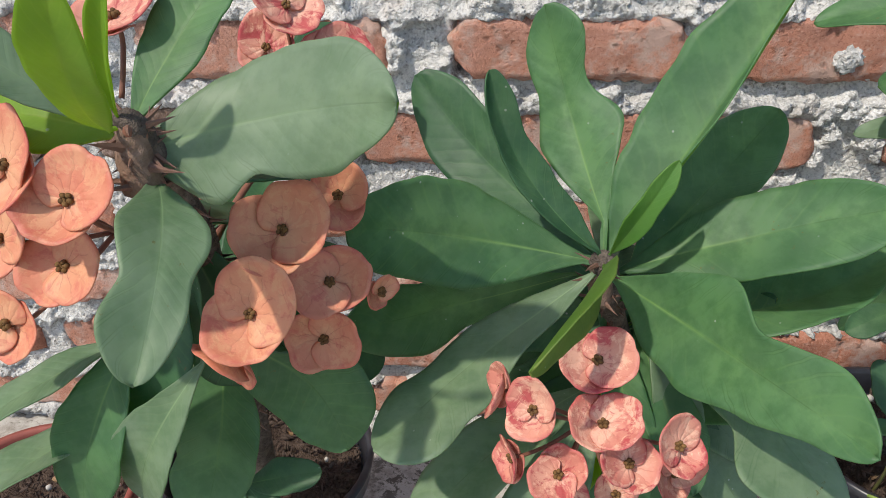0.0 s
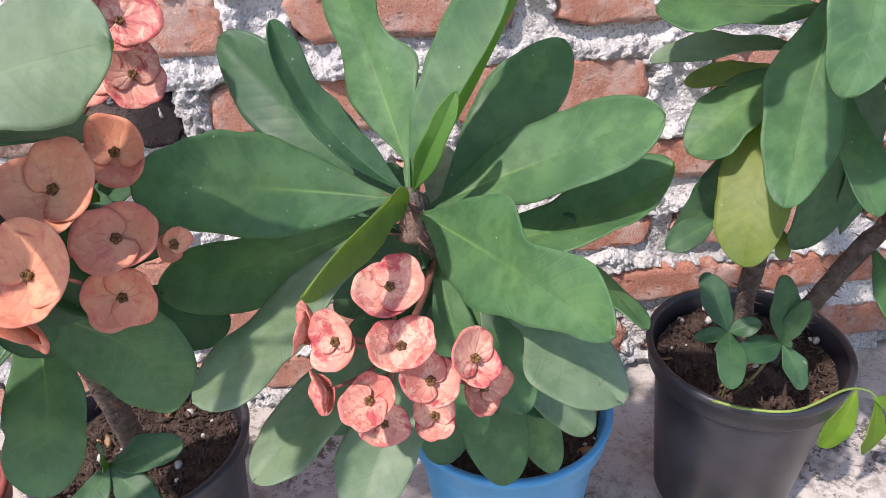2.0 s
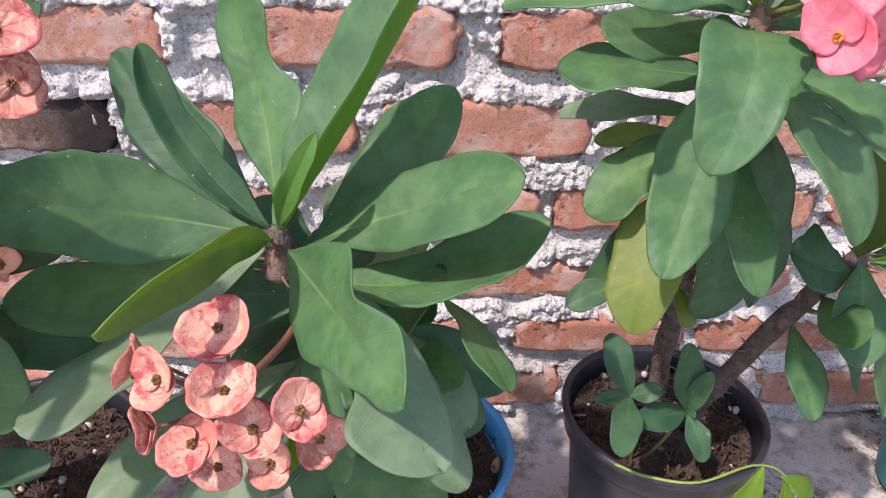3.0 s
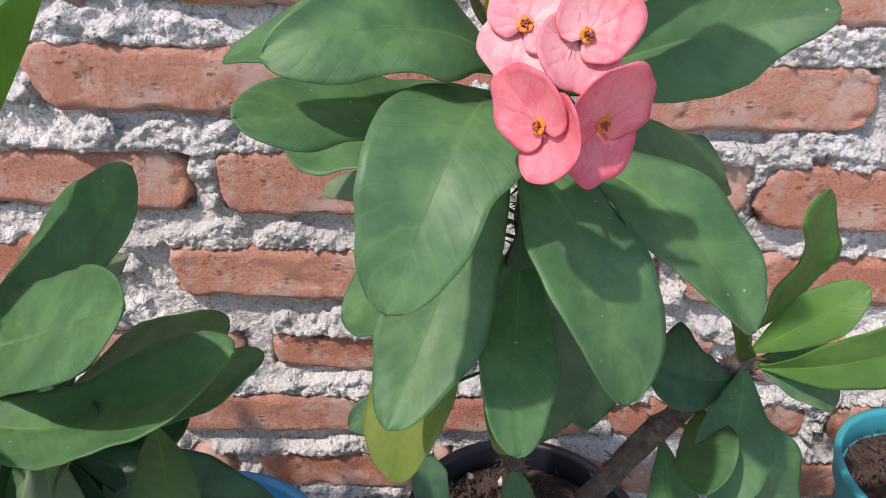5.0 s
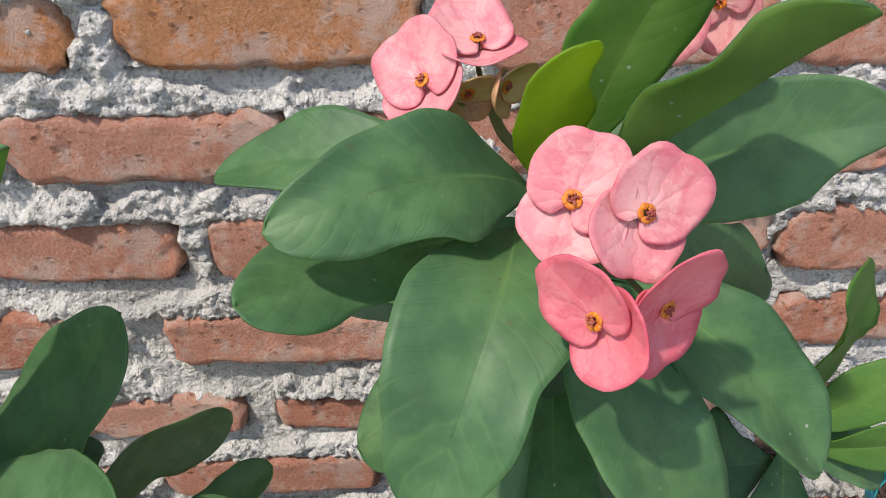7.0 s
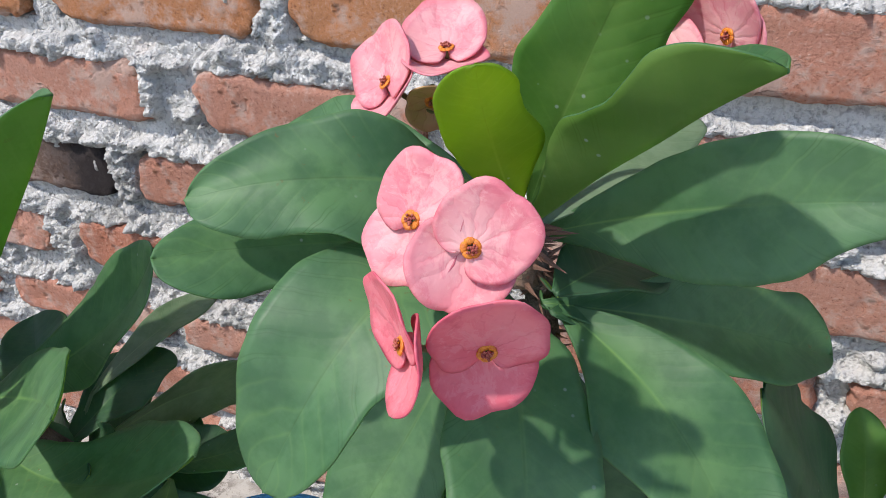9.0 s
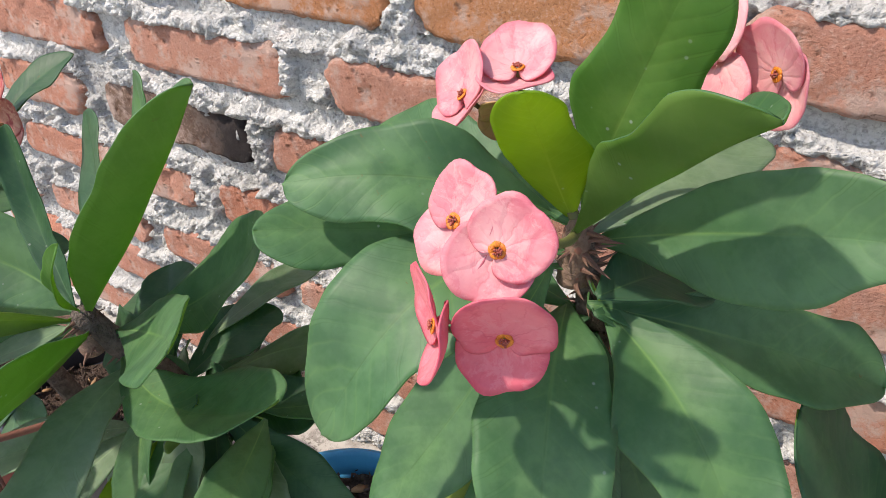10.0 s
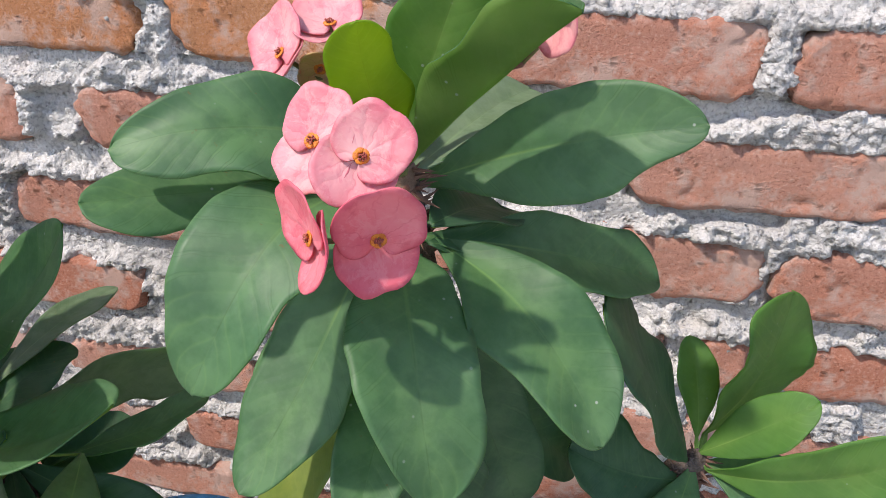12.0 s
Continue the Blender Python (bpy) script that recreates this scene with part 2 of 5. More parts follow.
def bract_material(name, a, b, vein, fade, blotch, mottle, relief):
    k = Mat(name)
    uv = k.n("ShaderNodeSeparateXYZ")
    k.link(k.uv(), uv.inputs[0])
    r, ang = uv.outputs[1], uv.outputs[0]
    soft = k.noise(60, 5, 0.7)
    col = k.mix(k.ramp(soft, (0.36, BLACK), (0.62, WHITE)), a, b)
    col = k.mix(k.math("MULTIPLY", k.random(), 0.38), col, fade)
    # paler towards the middle, crimson towards the rim
    pale = k.math("MULTIPLY", k.math("SUBTRACT", 1.0, k.math("MULTIPLY", r, 0.8)), k.ramp(k.noise(42, 4, 0.6, dist=0.5), (0.36, BLACK), (0.62, WHITE)))
    col = k.mix(k.math("MULTIPLY", pale, 0.85), col, fade)
    spots = k.ramp(k.noise(105, 5, 0.75, dist=0.6), (0.51, BLACK), (0.57, WHITE))
    col = k.mix(k.math("MULTIPLY", spots, mottle), col, fade)
    stain = k.ramp(k.noise(75, 5, 0.7, dist=0.8), (0.54, BLACK), (0.62, WHITE))
    col = k.mix(k.math("MULTIPLY", stain, mottle), col, blotch)
    ray = k.math("ABSOLUTE", k.math("SUBTRACT", k.math("FRACT", k.math("ADD", k.math("MULTIPLY", ang, 11.0), k.math("MULTIPLY", k.noise(120, 3, 0.6), 1.6))), 0.5))
    line = k.math("MULTIPLY", k.ramp(ray, (0.0, (0.55, 0.55, 0.55)), (0.09, BLACK)), k.ramp(k.noise(90, 3, 0.6), (0.44, BLACK), (0.56, WHITE)))
    col = k.mix(k.math("MULTIPLY", line, k.math("SUBTRACT", 1.0, k.math("MULTIPLY", r, 0.75))), col, vein)
    edge = k.math("MULTIPLY", k.ramp(r, (0.80, BLACK), (1.0, (0.60, 0.60, 0.60))), k.ramp(k.noise(50, 4, 0.6), (0.38, BLACK), (0.60, WHITE)))
    col = k.mix(edge, col, blotch)
    crumple = k.math("ADD", k.math("MULTIPLY", k.ramp(ray, (0.0, BLACK), (0.3, WHITE)), 0.7), k.math("MULTIPLY", k.noise(130, 4, 0.6), 1.4))
    k.bump(crumple, relief, 0.0011)
    k.base(col, 0.5, 0.35)
    tr = k.n("ShaderNodeBsdfTranslucent")
    k.link(col, tr.inputs[0])
    ms = k.n("ShaderNodeMixShader")
    ms.inputs[0].default_value = 0.25
    k.link(k.p.outputs[0], ms.inputs[1])
    k.link(tr.outputs[0], ms.inputs[2])
    k.link(ms.outputs[0], k.out.inputs[0])
    return k.m


PINK = bract_material("pink_bract", (0.70, 0.170, 0.225), (0.78, 0.270, 0.310), (0.62, 0.09, 0.14), (0.88, 0.56, 0.54), (0.66, 0.10, 0.17), 0.34, 0.22)
CRIMSON = bract_material("crimson_bract", (0.72, 0.085, 0.140), (0.79, 0.165, 0.215), (0.58, 0.06, 0.11), (0.84, 0.36, 0.38), (0.56, 0.05, 0.11), 0.30, 0.22)
SALMON = bract_material("faded_salmon_bract", (0.62, 0.195, 0.115), (0.72, 0.275, 0.175), (0.34, 0.07, 0.05), (0.74, 0.42, 0.24), (0.58, 0.13, 0.105), 0.50, 0.28)
CORAL = bract_material("mottled_coral_bract", (0.55, 0.135, 0.11), (0.65, 0.235, 0.18), (0.34, 0.04, 0.04), (0.82, 0.50, 0.36), (0.48, 0.06, 0.075), 0.85, 0.40)

OLIVE = bract_material("olive_bud_bract", (0.55, 0.46, 0.13), (0.70, 0.48, 0.24), (0.36, 0.14, 0.06), (0.66, 0.44, 0.24), (0.55, 0.16, 0.12), 0.4, 0.2)


def plain(name, a, b, scale, rough, spec=0.4, relief=0.4, depth=0.001):
    k = Mat(name)
    col = k.mix(k.ramp(k.noise(scale, 5, 0.65), (0.3, BLACK), (0.7, WHITE)), a, b)
    k.bump(k.noise(scale * 3, 4, 0.6), relief, depth)
    return k.base(col, rough, spec)


GLAND = plain("orange_gland", (0.50, 0.12, 0.015), (0.72, 0.26, 0.02), 700, 0.4)
STAMEN = plain("dark_red_stamen", (0.22, 0.035, 0.03), (0.42, 0.12, 0.08), 400, 0.6)
DRIED = plain("dried_cyathium", (0.07, 0.035, 0.015), (0.20, 0.11, 0.04), 300, 0.8, 0.2)
BARK = plain("grey_brown_bark", (0.055, 0.042, 0.035), (0.185, 0.150, 0.122), 120, 0.88, 0.2, 1.0, 0.004)
SHOOT = plain("pinkish_shoot", (0.13, 0.085, 0.060), (0.27, 0.180, 0.130), 160, 0.75, 0.25, 0.7, 0.002)
STALK = plain("red_brown_stalk", (0.15, 0.055, 0.040), (0.23, 0.105, 0.065), 80, 0.6)
GREENSTALK = plain("olive_stalk", (0.10, 0.11, 0.035), (0.17, 0.17, 0.06), 80, 0.6)
VINE = plain("green_vine_stem", (0.14, 0.22, 0.04), (0.22, 0.30, 0.07), 80, 0.55)
THORN = plain("brown_thorn", (0.10, 0.045, 0.03), (0.24, 0.14, 0.10), 200, 0.6)
SOIL = plain("dark_potting_soil", (0.042, 0.029, 0.023), (0.115, 0.082, 0.064), 110, 0.95, 0.1, 1.0, 0.006)
CRUMB = plain("mulch", (0.042, 0.029, 0.023), (0.110, 0.080, 0.062), 40, 0.9, 0.15)
PEBBLE = plain("pale_pebbles", (0.35, 0.32, 0.28), (0.55, 0.52, 0.47), 60, 0.85, 0.2)
LITTER = plain("dry_leaf_litter", (0.20, 0.11, 0.05), (0.42, 0.28, 0.16), 70, 0.85, 0.2)
BLACKPOT = plain("black_plastic", (0.010, 0.011, 0.016), (0.036, 0.037, 0.044), 14, 0.34, 0.5, 0.12)
BLUEPOT = plain("blue_plastic", (0.030, 0.22, 0.42), (0.055, 0.29, 0.50), 25, 0.40, 0.45, 0.1)
TEALPOT = plain("teal_plastic", (0.020, 0.23, 0.27), (0.04, 0.30, 0.33), 25, 0.42, 0.45, 0.1)
CLAYPOT = plain("dull_red_plastic", (0.19, 0.05, 0.04), (0.27, 0.08, 0.06), 25, 0.6, 0.3, 0.2)


# ---- building helpers ----
def part(name, bm, material, parent=None, label="", smooth=True):
    """Links a bmesh as one mesh object under its thing."""
    me = bpy.data.meshes.new(name)
    bm.to_mesh(me)
    bm.free()
    me.materials.append(material)
    if smooth:
        me.polygons.foreach_set("use_smooth", [True] * len(me.polygons))
    ob = new(name, me)
    ob.parent = parent
    if label:
        tagged(ob, label)
    return ob


def spline(points, steps):
    """Points along a smooth curve through the given ones."""
    p = [Vector(q) for q in points]
    p = [2 * p[0] - p[1], *p, 2 * p[-1] - p[-2]]
    out = []
    for i in range(1, len(p) - 2):
        for s in range(steps):
            t = s / steps
            a, b, c, d = p[i - 1:i + 3]
            out.append(0.5 * (2 * b + (c - a) * t + (2 * a - 5 * b + 4 * c - d) * t * t + (3 * b - a - 3 * c + d) * t ** 3))
    out.append(p[-2])
    return out


def tube(points, r0, r1, seg=10, steps=8, rough=0.0, cap=True):
    bm = bmesh.new()
    line = spline(points, steps)
    rings = []
    side = Vector((1, 0.3, 0.1))
    for i, c in enumerate(line):
        t = i / (len(line) - 1)
        ax = (line[min(i + 1, len(line) - 1)] - line[max(i - 1, 0)]).normalized()
        side = (side - ax * side.dot(ax)).normalized()
        other = ax.cross(side)
        ring = []
        for k in range(seg):
            a = 2 * math.pi * k / seg
            d = side * math.cos(a) + other * math.sin(a)
            r = r0 + (r1 - r0) * t
            if rough:
                r *= 1 + rough * noise.noise((c + d * r) * 180) + rough * 0.8 * noise.noise((c + d * r) * 60)
            ring.append(bm.verts.new(c + d * r))
        rings.append(ring)
    for a, b in zip(rings, rings[1:]):
        for k in range(seg):
            bm.faces.new((a[k], a[(k + 1) % seg], b[(k + 1) % seg], b[k]))
    if cap:
        bm.faces.new(rings[0][::-1])
        ax = (line[-1] - line[-2]).normalized()
        r = (rings[-1][0].co - line[-1]).length
        dome = [bm.verts.new(line[-1] + (v.co - line[-1]) * 0.65 + ax * r * 0.6) for v in rings[-1]]
        top = bm.verts.new(line[-1] + ax * r * 0.9)
        for k in range(seg):
            bm.faces.new((rings[-1][k], rings[-1][(k + 1) % seg], dome[(k + 1) % seg], dome[k]))
            bm.faces.new((dome[k], dome[(k + 1) % seg], top))
    return bm


def thorn_mesh():
    """One slender, slightly bent spine of unit length along +z."""
    bm = bmesh.new()
    rings = [[bm.verts.new((r * math.cos(t) + x, r * math.sin(t), z)) for t in (0, 1.257, 2.513, 3.770, 5.027)] for r, z, x in ((0.15, -0.08, 0.0), (0.10, 0.18, 0.01), (0.055, 0.60, 0.05))]
    for p, q in zip(rings, rings[1:]):
        for k in range(5):
            bm.faces.new((p[k], p[(k + 1) % 5], q[(k + 1) % 5], q[k]))
    top = bm.verts.new((0.13, 0, 1.0))
    for k in range(5):
        bm.faces.new((rings[2][k], rings[2][(k + 1) % 5], top))
    me = bpy.data.meshes.new("thorn")
    bm.to_mesh(me)
    bm.free()
    me.materials.append(THORN)
    return me


THORN_MESH = thorn_mesh()


def thorns(parent, points, radius, count, rng, length=0.009, end=None):
    """Spines that stand out from a stem, each one a part."""
    line = spline(points, 8)
    for _ in range(count):
        f = rng.uniform(0.02, 0.98) * (len(line) - 1)
        i = min(int(f), len(line) - 2)
        c = line[i].lerp(line[i + 1], f - i)
        ax = (line[i + 1] - line[i]).normalized()
        d = Vector((rng.gauss(0, 1), rng.gauss(0, 1), rng.gauss(0, 1)))
        d = (d - ax * d.dot(ax)).normalized()
        size = length * rng.uniform(0.6, 1.3)
        way = (d + ax * rng.uniform(-0.3, 0.5)).normalized()
        ob = new("thorn", THORN_MESH)
        ob.parent = parent
        ob.matrix_basis = Matrix.Translation(c + d * (radius + ((end or radius) - radius) * f / (len(line) - 1)) * 0.88) @ way.to_track_quat("Z", "Y").to_matrix().to_4x4() @ Matrix.Scale(size, 4)


def lathe(profile, seg=56):
    bm = bmesh.new()
    rings = [[bm.verts.new((r * math.cos(2 * math.pi * k / seg), r * math.sin(2 * math.pi * k / seg), z)) for k in range(seg)] for r, z in profile]
    for a, b in zip(rings, rings[1:]):
        for k in range(seg):
            bm.faces.new((a[k], a[(k + 1) % seg], b[(k + 1) % seg], b[k]))
    return bm


def swell(v, widths):
    """How much wider or narrower one half of a blade is than the usual outline, eased between four places along it."""
    places = (0.0, 0.18, 0.42, 0.66, 0.87, 1.0)
    sizes = (widths[0], *widths, widths[-1])
    for i in range(5):
        if v <= places[i + 1]:
            t = (v - places[i]) / (places[i + 1] - places[i])
            return sizes[i] + (sizes[i + 1] - sizes[i]) * t * t * (3 - 2 * t)
    return sizes[-1]


def leaf_bmesh(base, tip, width, hint, arch, fold, wave, peak, seed, bend, taper, left, right, root, nick, quilt):
    """An obovate blade from base to tip: arched along, folded across, wavy at the margin, on a short petiole from the stem."""
    rng = random.Random(seed)
    base, tip = Vector(base), Vector(tip)
    axis = tip - base
    length = axis.length
    ax = axis.normalized()
    hint = Vector(hint)
    n = (hint - ax * hint.dot(ax)).normalized()
    side = ax.cross(n)
    bm = bmesh.new()
    uvl = bm.loops.layers.uv.new("UVMap")
    NV, NU = 48, 16
    notch = rng.uniform(-0.006, 0.018)
    blunt = rng.uniform(0.47, 0.53)
    phase = [rng.uniform(0, 6.28), rng.uniform(0, 6.28)]
    freq = [rng.uniform(9, 14), rng.uniform(9, 14)]
    uneven = 0.4 if left != right else 1.0
    grid = []
    if root is not None:
        for i in range(4):
            mid = Vector(root).lerp(base, i / 4)
            grid.append([(bm.verts.new(mid + side * (u * width * (0.030 + 0.006 * i)) + n * (0.010 * width * u * u)), ((u + 1) / 2, 0.0)) for u in [-1 + 2 * j / NU for j in range(NU + 1)]])
    for i in range(NV + 1):
        v = 1 - (1 - i / NV) ** 1.25
        mid = base + axis * v + n * (arch * length * 4 * v * (1 - v)) + side * (bend * length * 4 * v * (1 - v))
        if v < peak:
            h = 0.075 + 0.925 * math.sin(math.pi / 2 * v / peak) ** 1.1
        else:
            h = max(0.0, 1 - ((v - peak) / (1 - peak)) ** 2.0) ** (blunt + taper)
        row = []
        for j in range(NU + 1):
            u = -1 + 2 * j / NU
            k = 0 if u < 0 else 1
            hw = width / 2 * h * swell(v, right if k else left) * (1 + uneven * (0.05 * math.sin(freq[k] * 0.75 * v + phase[k]) + 0.14 * noise.noise(Vector((v * 3.4, seed * 0.71, k * 5.0)))) + 0.05 * noise.noise(Vector((v * 11, seed * 0.31, k * 3.0))))
            if nick and nick[0] == k:
                hw *= 1 - nick[2] * math.exp(-((v - nick[1]) / nick[3]) ** 2)
            lift = fold * hw * abs(u) ** 1.4 + wave * width * math.sin(freq[k] * v + phase[k]) * abs(u) ** 2.2 * h
            pucker = max(0.0, noise.noise(Vector((v * 2.5, seed * 1.3, u))) + 0.12) * math.sin(2 * math.pi * (v * 9.5 - abs(u) * 1.5 + 0.5 * noise.noise(Vector((v * 4, seed, k)))))
            dip = 0.030 * width * noise.noise(Vector((u * 1.4 + seed, v * 3.2, seed * 0.37))) + quilt * width * pucker * abs(u) ** 1.3 * h
            groove = 0.012 * width * math.exp(-(u / 0.10) ** 2) * h
            back = notch * length * math.exp(-(u / 0.30) ** 2) * max(0.0, (v - 0.88) / 0.12)
            row.append((bm.verts.new(mid + side * (u * hw) + n * (lift + dip - groove) - ax * back), ((u + 1) / 2, v)))
        grid.append(row)
    for low, high in zip(grid, grid[1:]):
        for j in range(NU):
            q = (low[j], low[j + 1], high[j + 1], high[j])
            f = bm.faces.new([x[0] for x in q])
            for lp, x in zip(f.loops, q):
                lp[uvl].uv = x[1]
    bmesh.ops.remove_doubles(bm, verts=bm.verts, dist=0.00002)
    return bm


LEAVES = [0]


EVEN = (1.0, 1.0, 1.0, 1.0)
STEMS = {}


def nearest_stem(plant, place):
    """The point of the plant's stems from which a leaf grows, a little below its base."""
    p = Vector(place) - Vector((0, 0, 0.006))
    line = STEMS.get(plant.name, [])
    best = min(line, key=lambda q: (q - p).length, default=None)
    return best if best is not None and 0.002 < (best - Vector(place)).length < 0.09 else None


def leaf(plant, base, tip, width, material=None, hint=(0, -0.6, 0.8), arch=0.06, fold=0.16, wave=0.045, waist=0.0, peak=0.62, bend=0.0, taper=0.0, left=EVEN, right=EVEN, nick=None, quilt=0.010, label=""):
    LEAVES[0] += 1
    if waist:
        left = (1.0, 1 - abs(waist) * (0.25 if waist > 0 else 0.85), 1.0, 1.0)
        right = (1.0, 1 - abs(waist) * (0.85 if waist > 0 else 0.25), 0.98, 1.0)
    bm = leaf_bmesh(base, tip, width, hint, arch, fold, wave, peak, LEAVES[0] * 7 + 1, bend, taper, left, right, nearest_stem(plant, base), nick, quilt)
    ob = part("leaf", bm, material or GREEN, plant, label)
    sol = ob.modifiers.new("thickness", "SOLIDIFY")
    sol.thickness, sol.offset = 0.0008, 0.0
    if material is not YOUNG:
        ob.data.materials.append(UNDERSIDE)
        sol.material_offset = 1
    return ob


def bract_bmesh(a, d, cup, seed, tilt):
    """A broad kidney-shaped bract that wraps round the middle of its flower."""
    rng = random.Random(seed)
    bm = bmesh.new()
    uvl = bm.loops.layers.uv.new("UVMap")
    NR, NA = 8, 46
    ph = rng.uniform(0, 6.28)
    rows = []
    for i in range(NR + 1):
        s = i / NR
        row = []
        for j in range(NA + 1):
            w = j / NA
            th = radians(-158 + 316 * w)
            rim = d * math.cos(th) + math.sqrt(a * a - (d * math.sin(th)) ** 2)
            rim *= 1 - 0.045 * math.exp(-((th - 0.15) / 0.16) ** 2) + 0.025 * math.sin(3 * th + ph) + 0.09 * noise.noise(Vector((math.cos(th) * 2, math.sin(th) * 2, seed * 0.53)))
            rim *= 0.22 + 0.78 * math.sqrt(max(0.0, 1 - (abs(w - 0.5) * 2) ** 5))
            r = a * 0.08 + (rim - a * 0.08) * s
            z = cup * r * r / a + 0.11 * a * s * s * noise.noise(Vector((math.cos(th) * 1.5, math.sin(th) * 1.5, seed * 0.37))) + 0.022 * a * s * math.sin(4 * th + ph) - 0.10 * a * s * (abs(w - 0.5) * 2) ** 3
            x, y = r * math.cos(th), r * math.sin(th)
            row.append((bm.verts.new((x, y, z + x * tilt)), (w, s)))
        rows.append(row)
    for i in range(NR):
        for j in range(NA):
            q = (rows[i][j], rows[i + 1][j], rows[i + 1][j + 1], rows[i][j + 1])
            f = bm.faces.new([x[0] for x in q])
            for lp, x in zip(f.loops, q):
                lp[uvl].uv = x[1]
    return bm


def ball(bm, c, r):
    m = Matrix.Translation(c) @ Matrix.Diagonal((*r, 1)) if isinstance(r, tuple) else Matrix.Translation(c) @ Matrix.Scale(r, 4)
    bmesh.ops.create_icosphere(bm, subdivisions=2, radius=1, matrix=m)


FLOWERS = [0]


def flower(plant, place, facing, size, material, spin=0.0, fresh=True, stalk=None, cup=0.25, apart=0.25):
    """Two overlapping bracts round a small cyathium, on its own stalk."""
    FLOWERS[0] += 1
    rng = random.Random(FLOWERS[0] * 13)
    m = Matrix.Translation(Vector(place)) @ Vector(facing).to_track_quat("Z", "Y").to_matrix().to_4x4() @ Matrix.Rotation(radians(spin), 4, "Z")
    head = new("flower")
    head.parent = plant
    a = size * 0.5 / 1.26
    for k in range(2):
        bm = bract_bmesh(a * rng.uniform(0.98, 1.08), a * apart, cup + 0.08 * k, FLOWERS[0] * 5 + k, 0.20 - 0.32 * k)
        bm.transform(m @ Matrix.Translation((0, 0, 0.0012 - 0.0034 * k)) @ Matrix.Rotation(math.pi * k + rng.uniform(-0.25, 0.25), 4, "Z"))
        ob = part("bract", bm, material, head)
        sol = ob.modifiers.new("thickness", "SOLIDIFY")
        sol.thickness, sol.offset = 0.0006, 0.0
    bm = bmesh.new()
    for k in range(5):
        t = 2 * math.pi * k / 5
        if fresh:
            lobe = Matrix.Rotation(t, 4, "Z") @ Matrix.Translation((0.0019, 0, 0.0019)) @ Matrix.Diagonal((0.00105, 0.0016, 0.00045, 1))
            bmesh.ops.create_icosphere(bm, subdivisions=2, radius=1, matrix=lobe)
        else:
            ball(bm, (0.0016 * math.cos(t), 0.0016 * math.sin(t), 0.0020 + 0.0010 * rng.random()), (0.0013, 0.0011, 0.0014))
    bm.transform(m @ Matrix.Rotation(rng.uniform(0, 6), 4, "Z"))
    part("gland_ring", bm, GLAND if fresh else DRIED, head)
    bm = bmesh.new()
    for k in range(17 if fresh else 7):
        t, r = rng.uniform(0, 6.28), rng.uniform(0, 0.0017)
        ball(bm, (r * math.cos(t), r * math.sin(t), 0.0024 + rng.uniform(0, 0.0010)), 0.00044)
    bm.transform(m)
    part("stamen_tuft", bm, STAMEN if fresh else DRIED, head)
    if stalk:
        p = Vector(place)
        back = p - Vector(facing).normalized() * 0.008
        part("flower_stalk", tube([stalk, back.lerp(Vector(stalk), 0.4) - Vector((0, 0, 0.002)), back, p], 0.0011, 0.0010, 7, 5), GREENSTALK if fresh else STALK, head)
    return head


# ---- structure ----
WALL_Y = 0.695
ROWS_Z = [(0.004, 0.060), (0.086, 0.140), (0.170, 0.218), (0.258, 0.315), (0.346, 0.408), (0.437, 0.497), (0.526, 0.586),
          (0.612, 0.670), (0.700, 0.758), (0.788, 0.846), (0.876, 0.934), (0.962, 1.020), (1.048, 1.106), (1.134, 1.190)]
SEAMS = {
    0: [(0.17, 0.385), (0.41, 0.622), (0.642, 0.85)],
    1: [(0.072, 0.292), (0.316, 0.528), (0.547, 0.76)],
    2: [(-0.055, 0.168), (0.194, 0.403), (0.428, 0.640), (0.668, 0.88)],
    3: [(-0.322, -0.211), (-0.170, 0.055), (0.110, 0.334), (0.350, 0.572), (0.592, 0.642), (0.660, 0.88)],
    4: [(-0.585, -0.402), (-0.352, -0.099), (-0.075, 0.140), (0.162, 0.379), (0.445, 0.636), (0.643, 0.86)],
    5: [(-0.565, -0.336), (-0.285, -0.040), (0.019, 0.238), (0.277, 0.489), (0.511, 0.722), (0.745, 0.96)],
    6: [(-0.385, -0.155), (-0.128, 0.092), (0.122, 0.345), (0.385, 0.600), (0.617, 0.84)],
}


def brick_spans(row):
    """Ends of the bricks of one course, filled up to both ends of the wall."""
    rng = random.Random(row * 31 + 5)
    spans = list(SEAMS.get(row, [(0.05 + 0.12 * (row % 2), 0.27 + 0.12 * (row % 2))]))
    while spans[0][0] > -1.2:
        b = spans[0][0] - rng.uniform(0.018, 0.034)
        spans.insert(0, (b - rng.uniform(0.205, 0.235), b))
    while spans[-1][1] < 1.7:
        a = spans[-1][1] + rng.uniform(0.016, 0.032)
        spans.append((a, a + rng.uniform(0.205, 0.235)))
    return spans


